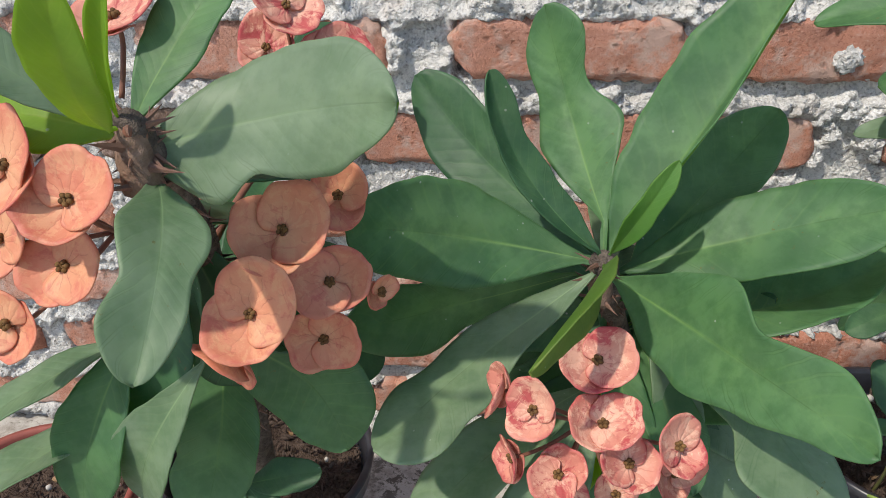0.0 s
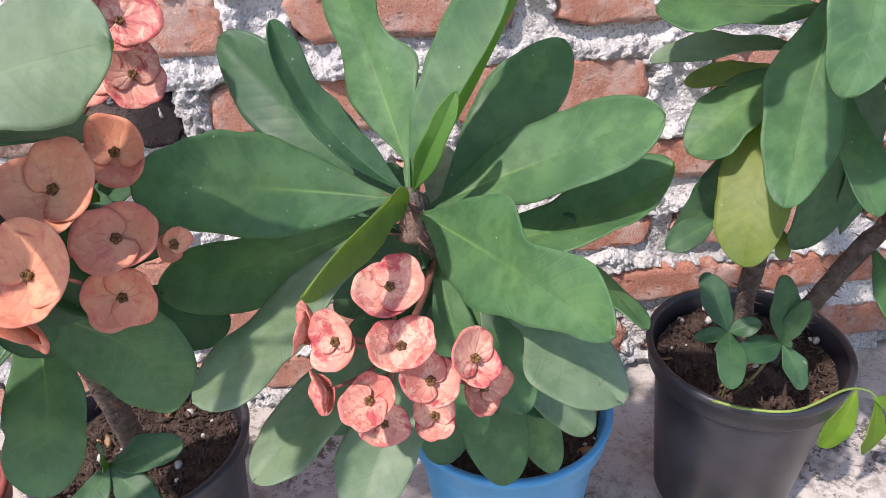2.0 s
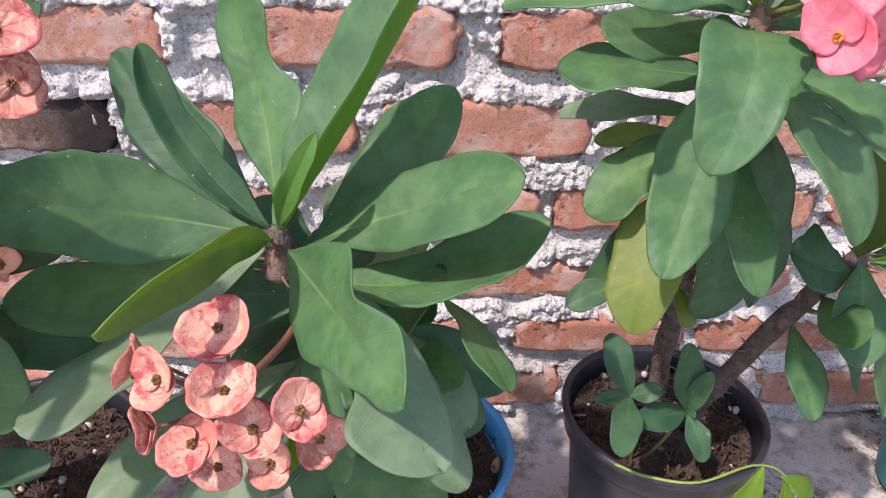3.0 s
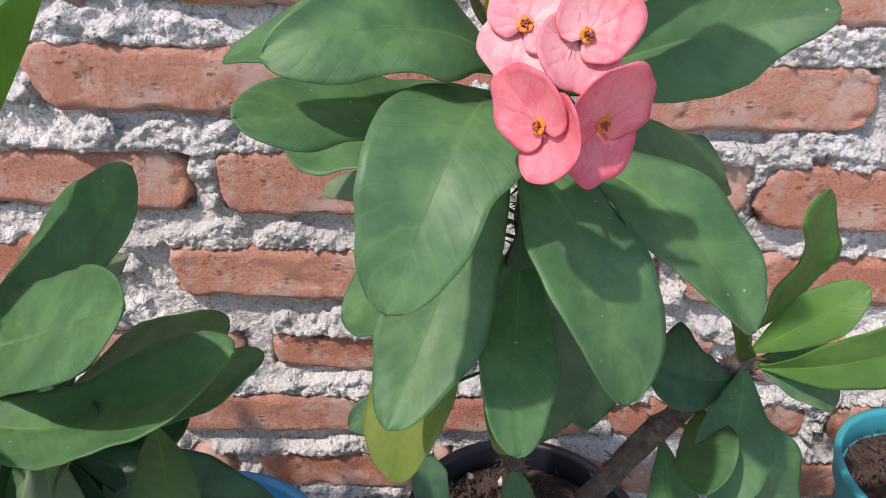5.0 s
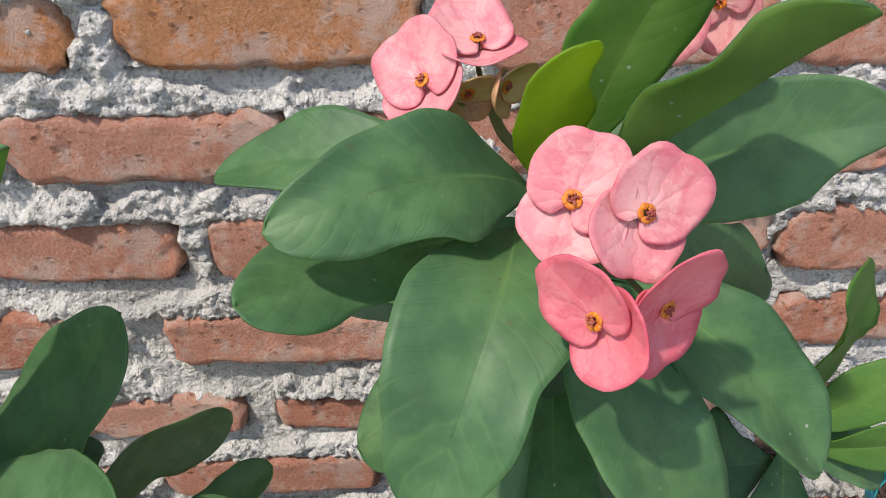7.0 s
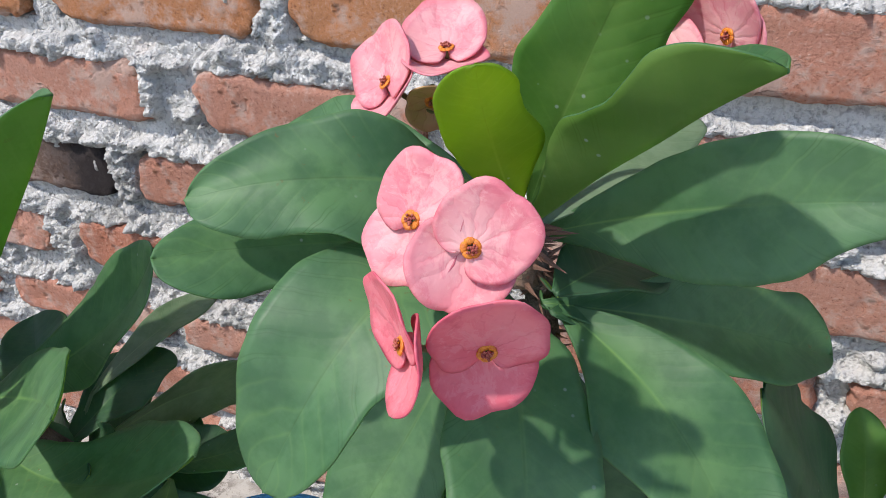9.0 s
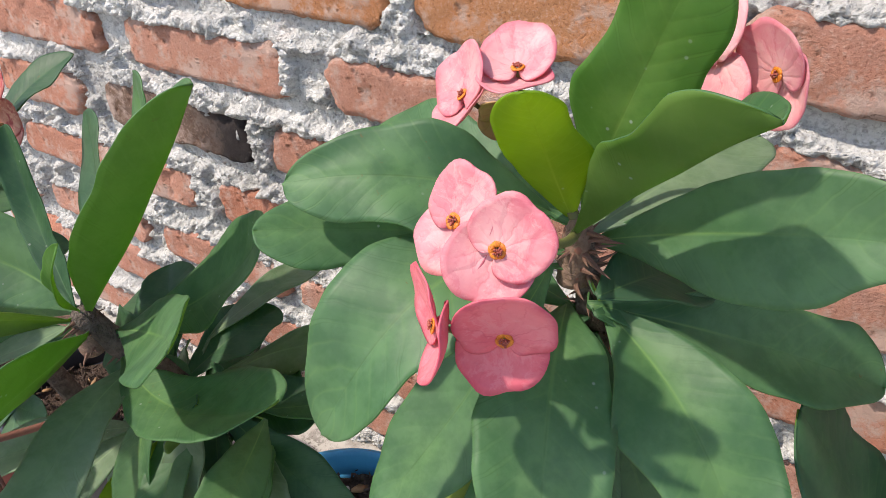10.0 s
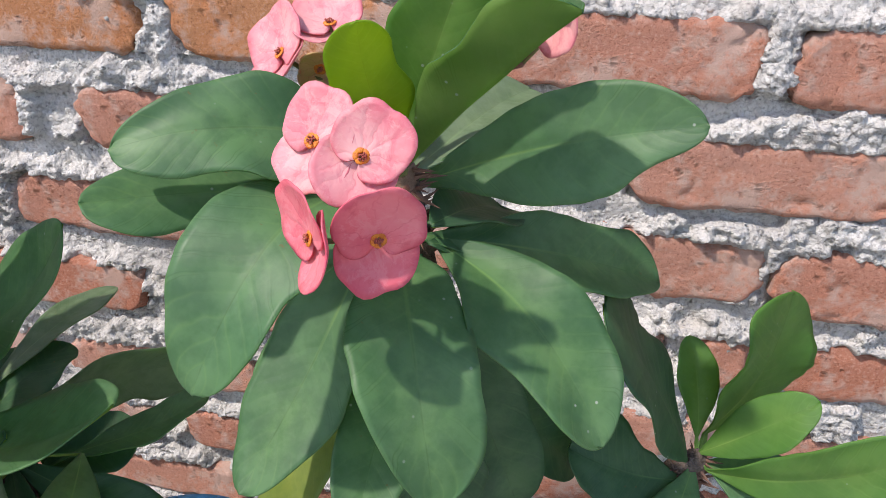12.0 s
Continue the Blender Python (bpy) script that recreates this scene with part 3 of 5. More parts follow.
def brick_bmesh(w, h, depth, seed, fine):
    """A hand-moulded brick with worn, uneven arrises; front towards -y, origin at the middle of the front."""
    rng = random.Random(seed)
    off = Vector((rng.uniform(0, 90), rng.uniform(0, 90), rng.uniform(0, 90)))
    bm = bmesh.new()
    NX, NZ = (60, 18) if fine else (8, 3)
    worn = rng.uniform(0.005, 0.011)
    skew = (rng.uniform(-0.22, 0.22), rng.uniform(-0.22, 0.22))
    front, back = [], []
    for i in range(NX + 1):
        u = -1 + 2 * i / NX
        u = math.copysign(abs(u) ** 0.75, u)
        rowf = []
        for j in range(NZ + 1):
            v = -1 + 2 * j / NZ
            v = math.copysign(abs(v) ** 0.7, v)
            x, z = u * w / 2, v * h / 2
            ex, ez = w / 2 - abs(x), h / 2 - abs(z)
            q = Vector((x, 0, z)) * 28 + off
            q2 = Vector((x, 0, z)) * 85 + off
            wob = 0.0020 * noise.noise(q) + 0.0008 * noise.noise(q2) + 0.0009 * noise.noise(q2 * 2.3) + max(0.0, noise.noise(q2 * 1.3 + Vector((1, 4, 8))) - 0.42) * 0.006 + max(0.0, noise.noise(q * 1.6 + Vector((3, 9, 5))) - 0.42) * 0.012
            e = worn * (0.7 + 0.8 * abs(noise.noise(q * 0.6)))
            y = 0.0
            for d in (ex, ez):
                if d < e:
                    y += (e - d) ** 2 / e * 0.9
            nick = max(0.0, noise.noise(q * 0.9 + Vector((7, 3, 1))) - 0.25) * 0.012
            if min(ex, ez) < 0.009:
                y += nick
            # corners worn round, ends skewed
            corner = max(0.0, 1 - ex / 0.020) * max(0.0, 1 - ez / 0.020)
            x -= math.copysign(1, x) * 0.010 * corner * (0.6 + noise.noise(Vector((seed * 0.7, math.copysign(3, x), math.copysign(2, z)))))
            z -= math.copysign(1, z) * 0.007 * corner
            x += skew[0 if x < 0 else 1] * z * max(0.0, 1 - ex / 0.05)
            x += math.copysign(1, x) * (0.010 * noise.noise(Vector((z * 70, seed, 2))) if ex < 0.004 else 0)
            z += math.copysign(1, z) * (0.0055 * (noise.noise(Vector((x * 28, seed, 5))) + 0.6 * noise.noise(Vector((x * 110, seed, 9)))) if ez < 0.004 else 0)
            rowf.append(bm.verts.new((x, y + wob, z)))
        front.append(rowf)
    for i in range(NX):
        for j in range(NZ):
            bm.faces.new((front[i][j], front[i + 1][j], front[i + 1][j + 1], front[i][j + 1]))
    edge = [e for e in bm.edges if e.is_boundary]
    got = bmesh.ops.extrude_edge_only(bm, edges=edge)
    for g in got["geom"]:
        if isinstance(g, bmesh.types.BMVert):
            g.co.y = depth
    return bm


def build_wall():
    wall = tagged(new("wall_north"), "unplastered red brick garden wall with rough squeezed-out cement joints", "wall", kind="structure")
    boxes = []
    for row, (z0, z1) in enumerate(ROWS_Z):
        rng = random.Random(row * 77 + 3)
        for k, (a, b) in enumerate(brick_spans(row)):
            dz = rng.uniform(-0.003, 0.003)
            proud = rng.uniform(-0.004, 0.004)
            boxes.append((a, b, z0 + dz, z1 + dz, proud, row, k, rng.uniform(-0.6, 0.6)))
    # cement bed: one sheet with lumps that bulge between the bricks
    x0, x1, zt, step = -0.66, 1.02, 0.76, 0.0022
    nx, nz = int((x1 - x0) / step), int((zt + 0.04) / step)
    dist = np.full((nz + 1, nx + 1), 1.0)
    X = x0 + np.arange(nx + 1) * step
    Z = -0.04 + np.arange(nz + 1) * step
    XX, ZZ = np.meshgrid(X, Z)
    for a, b, c, d, *_ in boxes:
        inside = np.minimum(np.minimum(XX - a, b - XX), np.minimum(ZZ - c, d - ZZ))
        dist = np.minimum(dist, -inside)
    below, above, mid = np.full_like(XX, 0.02), np.full_like(XX, 0.02), np.zeros(XX.shape, bool)
    tops = [0.0] + [z1 for _, z1 in ROWS_Z]
    feet = [z0 for z0, _ in ROWS_Z] + [1.3]
    for top, foot in zip(tops, feet):
        band = (ZZ >= top - 0.004) & (ZZ <= foot + 0.004)
        below[band], above[band] = np.clip(ZZ[band] - top, 0, 1), np.clip(foot - ZZ[band], 0, 1)
    for z0, z1 in ROWS_Z:
        mid |= (ZZ > (z0 + z1) / 2) & (ZZ <= z1 + 0.002)
    verts, faces = [], []
    for i in range(nz + 1):
        for j in range(nx + 1):
            x, z, s = XX[i, j], ZZ[i, j], dist[i, j]
            p = Vector((x, 0.3, z))
            over = noise.noise(p * 9 + Vector((9, 2, 4)))
            low, up = below[i, j], above[i, j]
            shelf = low / (low + up) if low + up > 0.001 else 0.5
            # struck-back bed with clods that squeezed out over the lower brick
            c = noise.noise(p * 22 + Vector((3, 1, 7))) + 0.55 * noise.noise(p * 52) + 0.25 * noise.noise(p * 110) + (0.52 - shelf) * 0.95 + 0.25 * over
            m = min(1.0, max(0.0, (c + 0.04) / 0.34))
            m = m * m * (3 - 2 * m)
            crust = abs(noise.noise(p * 58 + Vector((5, 1, 2)))) + 0.8 * abs(noise.noise(p * 130)) + 0.5 * abs(noise.noise(p * 210))
            y = 0.0105 + 0.003 * noise.noise(p * 30) - m * (0.0085 + 0.0085 * crust + 0.004 * max(0.0, over)) - 0.0020 * noise.noise(p * 120) - 0.0018 * noise.noise(p * 220)
            if s < 0.0:
                y += min(-s, 0.012) * (2.3 - 1.9 * max(0.0, over + 0.10)) * (0.6 if mid[i, j] else 1.1)
            verts.append((x, WALL_Y + min(y, 0.03), z))
    for i in range(nz):
        for j in range(nx):
            q = i * (nx + 1) + j
            faces.append((q, q + 1, q + nx + 2, q + nx + 1))
    me = bpy.data.meshes.new("mortar")
    me.from_pydata(verts, [], faces)
    me.materials.append(MORTAR)
    me.polygons.foreach_set("use_smooth", [True] * len(me.polygons))
    bed = new("mortar", me)
    bed.parent = wall
    tagged(bed, "rough pale grey cement mortar", kind="stuff")
    # the body of the wall behind and around
    bm = bmesh.new()
    for lo, hi in (((-1.6, WALL_Y + 0.026, -0.06), (2.1, WALL_Y + 0.17, 1.21)),
                   ((-1.6, WALL_Y + 0.006, -0.06), (-0.655, WALL_Y + 0.024, 1.2)), ((1.015, WALL_Y + 0.006, -0.06), (2.1, WALL_Y + 0.024, 1.2)),
                   ((-0.655, WALL_Y + 0.006, 0.757), (1.015, WALL_Y + 0.024, 1.2))):
        lo, hi = Vector(lo), Vector(hi)
        bmesh.ops.create_cube(bm, size=1, matrix=Matrix.Translation((lo + hi) / 2) @ Matrix.Diagonal((*(hi - lo), 1)))
    part("wall_core", bm, MORTAR, wall, smooth=False)
    for a, b, c, d, proud, row, k, turn in boxes:
        if b < -1.55 or a > 2.0:
            continue
        fine = -0.7 < a and b < 1.05 and row < 8
        mat = ORANGE if row == 6 and b < 0.40 else BRICK
        if row == 4 and -0.36 < a < -0.3:
            mat = BURNT
        ob = part("brick", brick_bmesh(b - a, d - c, 0.03, row * 100 + k, fine), mat, wall)
        ob.matrix_basis = pose((a + b) / 2, WALL_Y + proud - 0.001, (c + d) / 2, 0, turn, 0)
    # splashes of cement left on the faces of a few bricks
    for n, (x, z, r) in enumerate(((0.388, 0.462, 0.011), (0.068, 0.424, 0.012), (0.607, 0.548, 0.012), (0.604, 0.566, 0.009))):
        bm = bmesh.new()
        bmesh.ops.create_icosphere(bm, subdivisions=4, radius=1)
        for v in bm.verts:
            d = v.co.copy()
            k = 1 + 0.45 * noise.noise(d * 2.1 + Vector((n * 7, 0, 0))) + 0.30 * abs(noise.noise(d * 6 + Vector((n, 3, 0))))
            v.co = Vector((d.x * r * 1.1, d.y * r * 0.55, d.z * r)) * k
        ob = part("mortar_splash", bm, MORTAR, wall)
        ob.location = (x, WALL_Y - 0.002, z)
    return wall


def build_ground():
    bm = bmesh.new()
    rings = [(-30, -30), (30, 30)]
    n = 90
    xs = sorted({-40, -10, -3, *np.linspace(-0.9, 1.5, 100).tolist(), 4, 12, 40})
    ys = sorted({-40, -10, -3, -1, *np.linspace(-0.4, 1.0, 60).tolist(), 4, 12, 40})
    g = [[bm.verts.new((x, y, -0.020 + 0.0035 * noise.noise(Vector((x, y, 0)) * 14) + 0.002 * noise.noise(Vector((x, y, 3)) * 40))) for y in ys] for x in xs]
    for i in range(len(xs) - 1):
        for j in range(len(ys) - 1):
            bm.faces.new((g[i][j], g[i + 1][j], g[i + 1][j + 1], g[i][j + 1]))
    return tagged(part("ground", bm, CONCRETE), "stained pale concrete ground along the wall", "ground", kind="structure")


build_ground()


# ---- pots ----
def pot(name, place, radius, height, material, label, seed=1):
    rng = random.Random(seed)
    thing = tagged(new(name), label, "plant pot", group="plant pots")
    thing.location = (place[0], place[1], -0.017)
    r, h = radius, height
    body = lathe([(0.0, 0.004), (r * 0.66, 0.004), (r * 0.68, 0.0), (r * 0.71, 0.004), (r * 0.885, h - 0.026), (r * 0.89, h - 0.024),
                  (r * 0.86, h - 0.026), (r * 0.70, 0.012), (0.0, 0.012)])
    part("body", body, material, thing)
    rim = lathe([(r * 0.885, h - 0.027), (r * 0.945, h - 0.027), (r * 0.958, h - 0.025), (r * 0.972, h - 0.009), (r * 0.99, h - 0.008), (r, h - 0.004), (r * 0.993, h),
                 (r * 0.94, h), (r * 0.925, h - 0.004), (r * 0.88, h - 0.026), (r * 0.885, h - 0.027)])
    part("rim", rim, material, thing)
    z = h - 0.023
    bm = bmesh.new()
    rings = []
    for i in range(15):
        rr = r * 0.865 * i / 14
        rings.append([bm.verts.new((rr * math.cos(a), rr * math.sin(a), z + 0.010 * noise.noise(Vector((rr * math.cos(a) + seed, rr * math.sin(a), 0)) * 26)
                                    + 0.004 * noise.noise(Vector((rr * math.cos(a) + seed, rr * math.sin(a), 1)) * 80))) for a in [2 * math.pi * k / 44 for k in range(44)]])
    for a, b in zip(rings, rings[1:]):
        for k in range(44):
            bm.faces.new((a[k], a[(k + 1) % 44], b[(k + 1) % 44], b[k]))
    bmesh.ops.remove_doubles(bm, verts=bm.verts, dist=0.00005)
    part("soil", bm, SOIL, thing, "dark crumbly potting soil")
    for nm, mat, count, size in (("mulch", CRUMB, 520, 0.0027), ("grit", PEBBLE, 16, 0.0042), ("leaf_litter", LITTER, 9, 0.0080)):
        bm = bmesh.new()
        for _ in range(count):
            a, rr = rng.uniform(0, 6.28), r * 0.86 * math.sqrt(rng.random())
            s = size * rng.uniform(0.4, 1.3)
            m = Matrix.Translation((rr * math.cos(a), rr * math.sin(a), z + 0.004 + rng.uniform(0, 0.003))) @ Euler((rng.uniform(0, 6), rng.uniform(0, 6), rng.uniform(0, 6))).to_matrix().to_4x4()
            shape = (s * 1.6, s * 0.55, s * 0.35) if nm != "grit" else (s, s * 0.8, s * 0.6)
            if nm == "leaf_litter":
                m = Matrix.Translation((rr * math.cos(a), rr * math.sin(a), z + 0.006)) @ Euler((rng.uniform(-0.5, 0.5), rng.uniform(-0.5, 0.5), rng.uniform(0, 6))).to_matrix().to_4x4()
                shape = (s * 1.2, s * 0.6, s * 0.08)
            bmesh.ops.create_icosphere(bm, subdivisions=1, radius=1, matrix=m @ Matrix.Diagonal((*shape, 1)))
        tagged(part(nm, bm, mat, thing, smooth=nm != "mulch"), kind="stuff")
    return thing


pot("flower_pot", (0.430, 0.497), 0.095, 0.199, BLACKPOT, "dusty black plastic flower pot standing against the wall", seed=3)
pot("flower_pot", (0.190, 0.463), 0.095, 0.189, BLUEPOT, "bright blue plastic flower pot half hidden by leaves", seed=4)
pot("flower_pot", (-0.138, 0.465), 0.095, 0.189, BLACKPOT, "black plastic flower pot under drooping leaves", seed=5)
pot("flower_pot", (0.822, 0.570), 0.097, 0.180, TEALPOT, "teal plastic flower pot with dry soil", seed=6)
pot("flower_pot", (-0.345, 0.430), 0.092, 0.165, CLAYPOT, "dull red plastic flower pot with soil", seed=7)


def stem(plant, points, r0, r1, spikes, seed, name="stem"):
    rng = random.Random(seed)
    trunk = part(name, tube(points, r0, r1, 14, 9, 0.24), BARK, plant)
    STEMS.setdefault(plant.name, []).extend(spline(points, 12))
    thorns(trunk, points, r0, spikes, rng, 0.0090, r1)
    return trunk


def off(head, tip, d=0.006):
    h, t = Vector(head), Vector(tip)
    return h + (t - h).normalized() * d


def crown(plant, head, seed, count=17):
    """Long spines and leaf scars round a growing tip."""
    rng = random.Random(seed)
    h = Vector(head)
    part("growing_tip", tube([h - Vector((0, 0, 0.026)), h - Vector((0, 0, 0.012)), h], 0.0072, 0.0058, 12, 6, 0.22), SHOOT, plant, "pale pinkish-brown shoot tip")
    thorns(plant, [h - Vector((0, 0, 0.028)), h - Vector((0, 0, 0.012)), h + Vector((0, 0, 0.003))], 0.007, count, rng, 0.0115)
    for _ in range(10):
        a, z = rng.uniform(0, 6.28), rng.uniform(-0.024, 0.002)
        bm = bmesh.new()
        ball(bm, h + Vector((0.0042 * math.cos(a), 0.0042 * math.sin(a), z)), (0.0022, 0.0022, 0.0032))
        part("leaf_scar", bm, STALK, plant)


# ---- euphorbia in the first black pot ----
P1 = tagged(new("crown_of_thorns"), "crown-of-thorns plant with faded salmon flowers and dusty leaves", "potted plant", group="crown-of-thorns plants")
P1.location = (-0.138, 0.465, 0.14)
bpy.context.view_layer.update()


def world_child(plant):
    """Parts are built in world places; shift them back under their plant's base."""
    base = plant.location.copy()
    for ob in plant.children:
        ob.location -= base


h1 = (-0.084, 0.245, 0.566)
stem(P1, [(-0.138, 0.460, 0.120), (-0.120, 0.400, 0.300), (-0.088, 0.300, 0.470), (-0.082, 0.262, 0.535), h1], 0.010, 0.0065, 90, 11)
leaf(P1, (-0.0867, 0.2502, 0.5527), (0.0143, 0.2326, 0.5795), 0.0538, PALE, hint=(-0.27, -0.86, 0.44), arch=-0.118, bend=-0.058, fold=-0.09, left=(1.05, 0.95, 0.91, 1.05), right=(1.96, 0.87, 0.88, 0.80))
leaf(P1, (-0.0880, 0.2560, 0.5620), (-0.0562, 0.2965, 0.6110), 0.0288, GREEN, hint=(-0.08, -0.75, 0.66), arch=0.049, bend=0.003, fold=0.14, left=(0.99, 0.99, 1.00, 1.00), right=(1.05, 1.02, 0.91, 1.02))
leaf(P1, (-0.0878, 0.2379, 0.5665), (-0.0656, 0.1820, 0.6280), 0.0225, YOUNG, hint=(-0.12, -0.92, -0.38), arch=0.104, bend=0.014, fold=0.16, left=(1.03, 0.98, 0.97, 0.99), right=(1.02, 1.04, 0.96, 0.98))
leaf(P1, (-0.086, 0.242, 0.570), (-0.077, 0.236, 0.618), 0.009, YOUNG, fold=0.8)
leaf(P1, (-0.0957, 0.2408, 0.5683), (-0.1383, 0.2334, 0.6068), 0.0216, PALE, hint=(0.63, -0.48, 0.61), arch=0.045, bend=-0.023, fold=0.15, left=(1.00, 0.98, 0.99, 1.00), right=(0.97, 0.96, 1.01, 1.00))
leaf(P1, (-0.090, 0.250, 0.560), (-0.158, 0.262, 0.564), 0.040, YOUNG)
leaf(P1, (-0.0815, 0.2505, 0.5410), (-0.0632, 0.1679, 0.5106), 0.0305, PALE, hint=(0.44, -0.22, 0.87), arch=0.175, bend=-0.024, fold=0.15, left=(1.04, 1.20, 0.75, 0.83), right=(1.06, 1.12, 0.72, 1.27))
leaf(P1, (-0.1187, 0.2750, 0.4507), (-0.1539, 0.2476, 0.3608), 0.0396, GREEN, hint=(-0.18, -0.92, 0.35), arch=0.099, bend=0.011, fold=0.16, left=(0.93, 1.01, 1.04, 1.02), right=(1.01, 0.95, 0.97, 1.04))
leaf(P1, (-0.0834, 0.2603, 0.4429), (-0.1233, 0.2490, 0.3639), 0.0344, PALE, hint=(-0.38, -0.87, 0.31), arch=0.141, bend=-0.001, fold=0.18, left=(1.04, 0.91, 0.97, 0.99), right=(0.87, 1.10, 1.08, 1.01))
leaf(P1, (-0.0950, 0.3166, 0.4184), (-0.1104, 0.2786, 0.3127), 0.0506, GREEN, hint=(-0.11, -0.93, 0.35), arch=-0.022, bend=-0.030, fold=0.15, left=(1.02, 1.04, 0.98, 0.93), right=(1.02, 0.98, 0.92, 1.17))
leaf(P1, (-0.1251, 0.2774, 0.4438), (-0.1787, 0.2321, 0.4272), 0.0284, PALE, hint=(-0.22, -0.09, 0.97), arch=0.043, bend=-0.007, fold=0.14, left=(1.00, 1.00, 0.99, 0.99), right=(1.00, 0.98, 0.99, 1.00))
leaf(P1, (-0.1211, 0.3092, 0.3893), (-0.2181, 0.2215, 0.3650), 0.0524, PALE, hint=(-0.34, 0.12, 0.93), arch=0.038, bend=-0.007, fold=0.15, left=(0.99, 0.97, 1.02, 1.01), right=(0.98, 0.95, 1.02, 1.02))
leaf(P1, (-0.0888, 0.2924, 0.4331), (-0.0261, 0.2919, 0.3582), 0.0570, GREEN, hint=(0.05, -1.00, 0.05), arch=-0.020, bend=-0.144, fold=0.10, left=(1.05, 1.12, 1.11, 1.19), right=(1.12, 1.04, 0.92, 0.78))
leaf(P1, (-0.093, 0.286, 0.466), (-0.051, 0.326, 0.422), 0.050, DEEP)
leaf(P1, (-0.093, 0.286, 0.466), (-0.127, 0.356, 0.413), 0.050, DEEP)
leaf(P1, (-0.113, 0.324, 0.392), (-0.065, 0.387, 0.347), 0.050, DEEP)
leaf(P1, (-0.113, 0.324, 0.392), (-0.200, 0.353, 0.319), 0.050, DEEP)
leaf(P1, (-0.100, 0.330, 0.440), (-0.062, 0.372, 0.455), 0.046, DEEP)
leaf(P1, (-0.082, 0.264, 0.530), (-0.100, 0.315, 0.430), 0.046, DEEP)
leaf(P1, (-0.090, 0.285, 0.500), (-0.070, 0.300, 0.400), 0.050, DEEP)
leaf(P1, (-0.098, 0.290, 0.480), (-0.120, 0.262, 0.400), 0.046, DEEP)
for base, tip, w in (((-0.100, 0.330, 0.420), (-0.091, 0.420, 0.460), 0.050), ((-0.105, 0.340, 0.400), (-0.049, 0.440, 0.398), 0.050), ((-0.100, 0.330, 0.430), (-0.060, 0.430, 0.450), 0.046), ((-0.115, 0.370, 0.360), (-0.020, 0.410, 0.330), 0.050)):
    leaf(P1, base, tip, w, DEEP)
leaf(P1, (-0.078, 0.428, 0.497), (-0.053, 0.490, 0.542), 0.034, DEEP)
# two added leaves whose dark green stands in for foliage in deep shade
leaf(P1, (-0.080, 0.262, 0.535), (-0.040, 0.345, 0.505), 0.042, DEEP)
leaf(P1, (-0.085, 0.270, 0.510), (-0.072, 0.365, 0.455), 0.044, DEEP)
hub1 = (-0.082, 0.289, 0.466)
for place, fc, size, spin in (((-0.042, 0.275, 0.506), (0.05, -0.75, 0.65), 0.045, 20), ((-0.054, 0.253, 0.477), (0.0, -0.75, 0.65), 0.047, 60), ((-0.025, 0.281, 0.476), (0.15, -0.8, 0.6), 0.039, 200),
                              ((-0.022, 0.302, 0.510), (0.1, -0.85, 0.5), 0.032, 90), ((-0.030, 0.279, 0.445), (0.1, -0.85, 0.35), 0.036, 10), ((-0.067, 0.256, 0.452), (-0.3, -0.45, -0.2), 0.036, 80), ((-0.004, 0.287, 0.467), (0.8, -0.5, 0.3), 0.018, 40)):
    flower(P1, place, fc, size, SALMON, spin, False, hub1, 0.34)
hub2 = (-0.110, 0.265, 0.510)
for place, fc, size, spin in (((-0.104, 0.228, 0.543), (0.1, -0.7, 0.7), 0.036, 30), ((-0.127, 0.235, 0.553), (-0.3, -0.7, 0.7), 0.040, 100), ((-0.117, 0.235, 0.511), (0.0, -0.8, 0.6), 0.036, 0),
                              ((-0.142, 0.240, 0.520), (-0.2, -0.8, 0.6), 0.036, 60), ((-0.152, 0.240, 0.479), (-0.2, -0.8, 0.5), 0.034, 150)):
    flower(P1, place, fc, size, SALMON, spin, False, hub2)
hub3 = (-0.064, 0.424, 0.522)
part("flower_branch", tube([(-0.086, 0.292, 0.480), (-0.095, 0.370, 0.470), (-0.075, 0.430, 0.495), hub3], 0.0022, 0.0018, 8, 6), STALK, P1)
flower(P1, (-0.096, 0.277, 0.595), (0.0, -0.3, 0.9), 0.036, CORAL, 30, False, (-0.098, 0.272, 0.566))
for place, fc, size, spin in (((-0.044, 0.418, 0.510), (0.35, -0.75, 0.5), 0.042, 100), ((-0.041, 0.410, 0.543), (0.5, -0.6, 0.5), 0.042, 10), ((-0.080, 0.419, 0.545), (0.2, -0.7, 0.6), 0.040, 70),
                              ((-0.069, 0.420, 0.512), (0.2, -0.8, 0.4), 0.040, 40), ((-0.064, 0.411, 0.570), (0.3, -0.6, 0.7), 0.040, 120)):
    flower(P1, place, fc, size, CORAL, spin, False, hub3)
crown(P1, h1, 21)
world_child(P1)

# ---- euphorbia in the blue pot ----
P2 = tagged(new("crown_of_thorns"), "crown-of-thorns plant with broad leaf rosette and mottled coral flowers", "potted plant", group="crown-of-thorns plants")
P2.location = (0.187, 0.463, 0.14)
h2 = (0.1132, 0.3504, 0.4463)
stem(P2, [(0.187, 0.463, 0.120), (0.172, 0.442, 0.250), (0.138, 0.395, 0.360), h2], 0.010, 0.008, 110, 12)
leaf(P2, (0.1024, 0.3523, 0.4474), (-0.0192, 0.2997, 0.4939), 0.0597, GREEN, hint=(0.49, -0.74, 0.45), arch=-0.170, bend=0.036, fold=0.07, left=(1.23, 1.01, 0.88, 0.91), right=(1.12, 1.10, 0.99, 0.84))
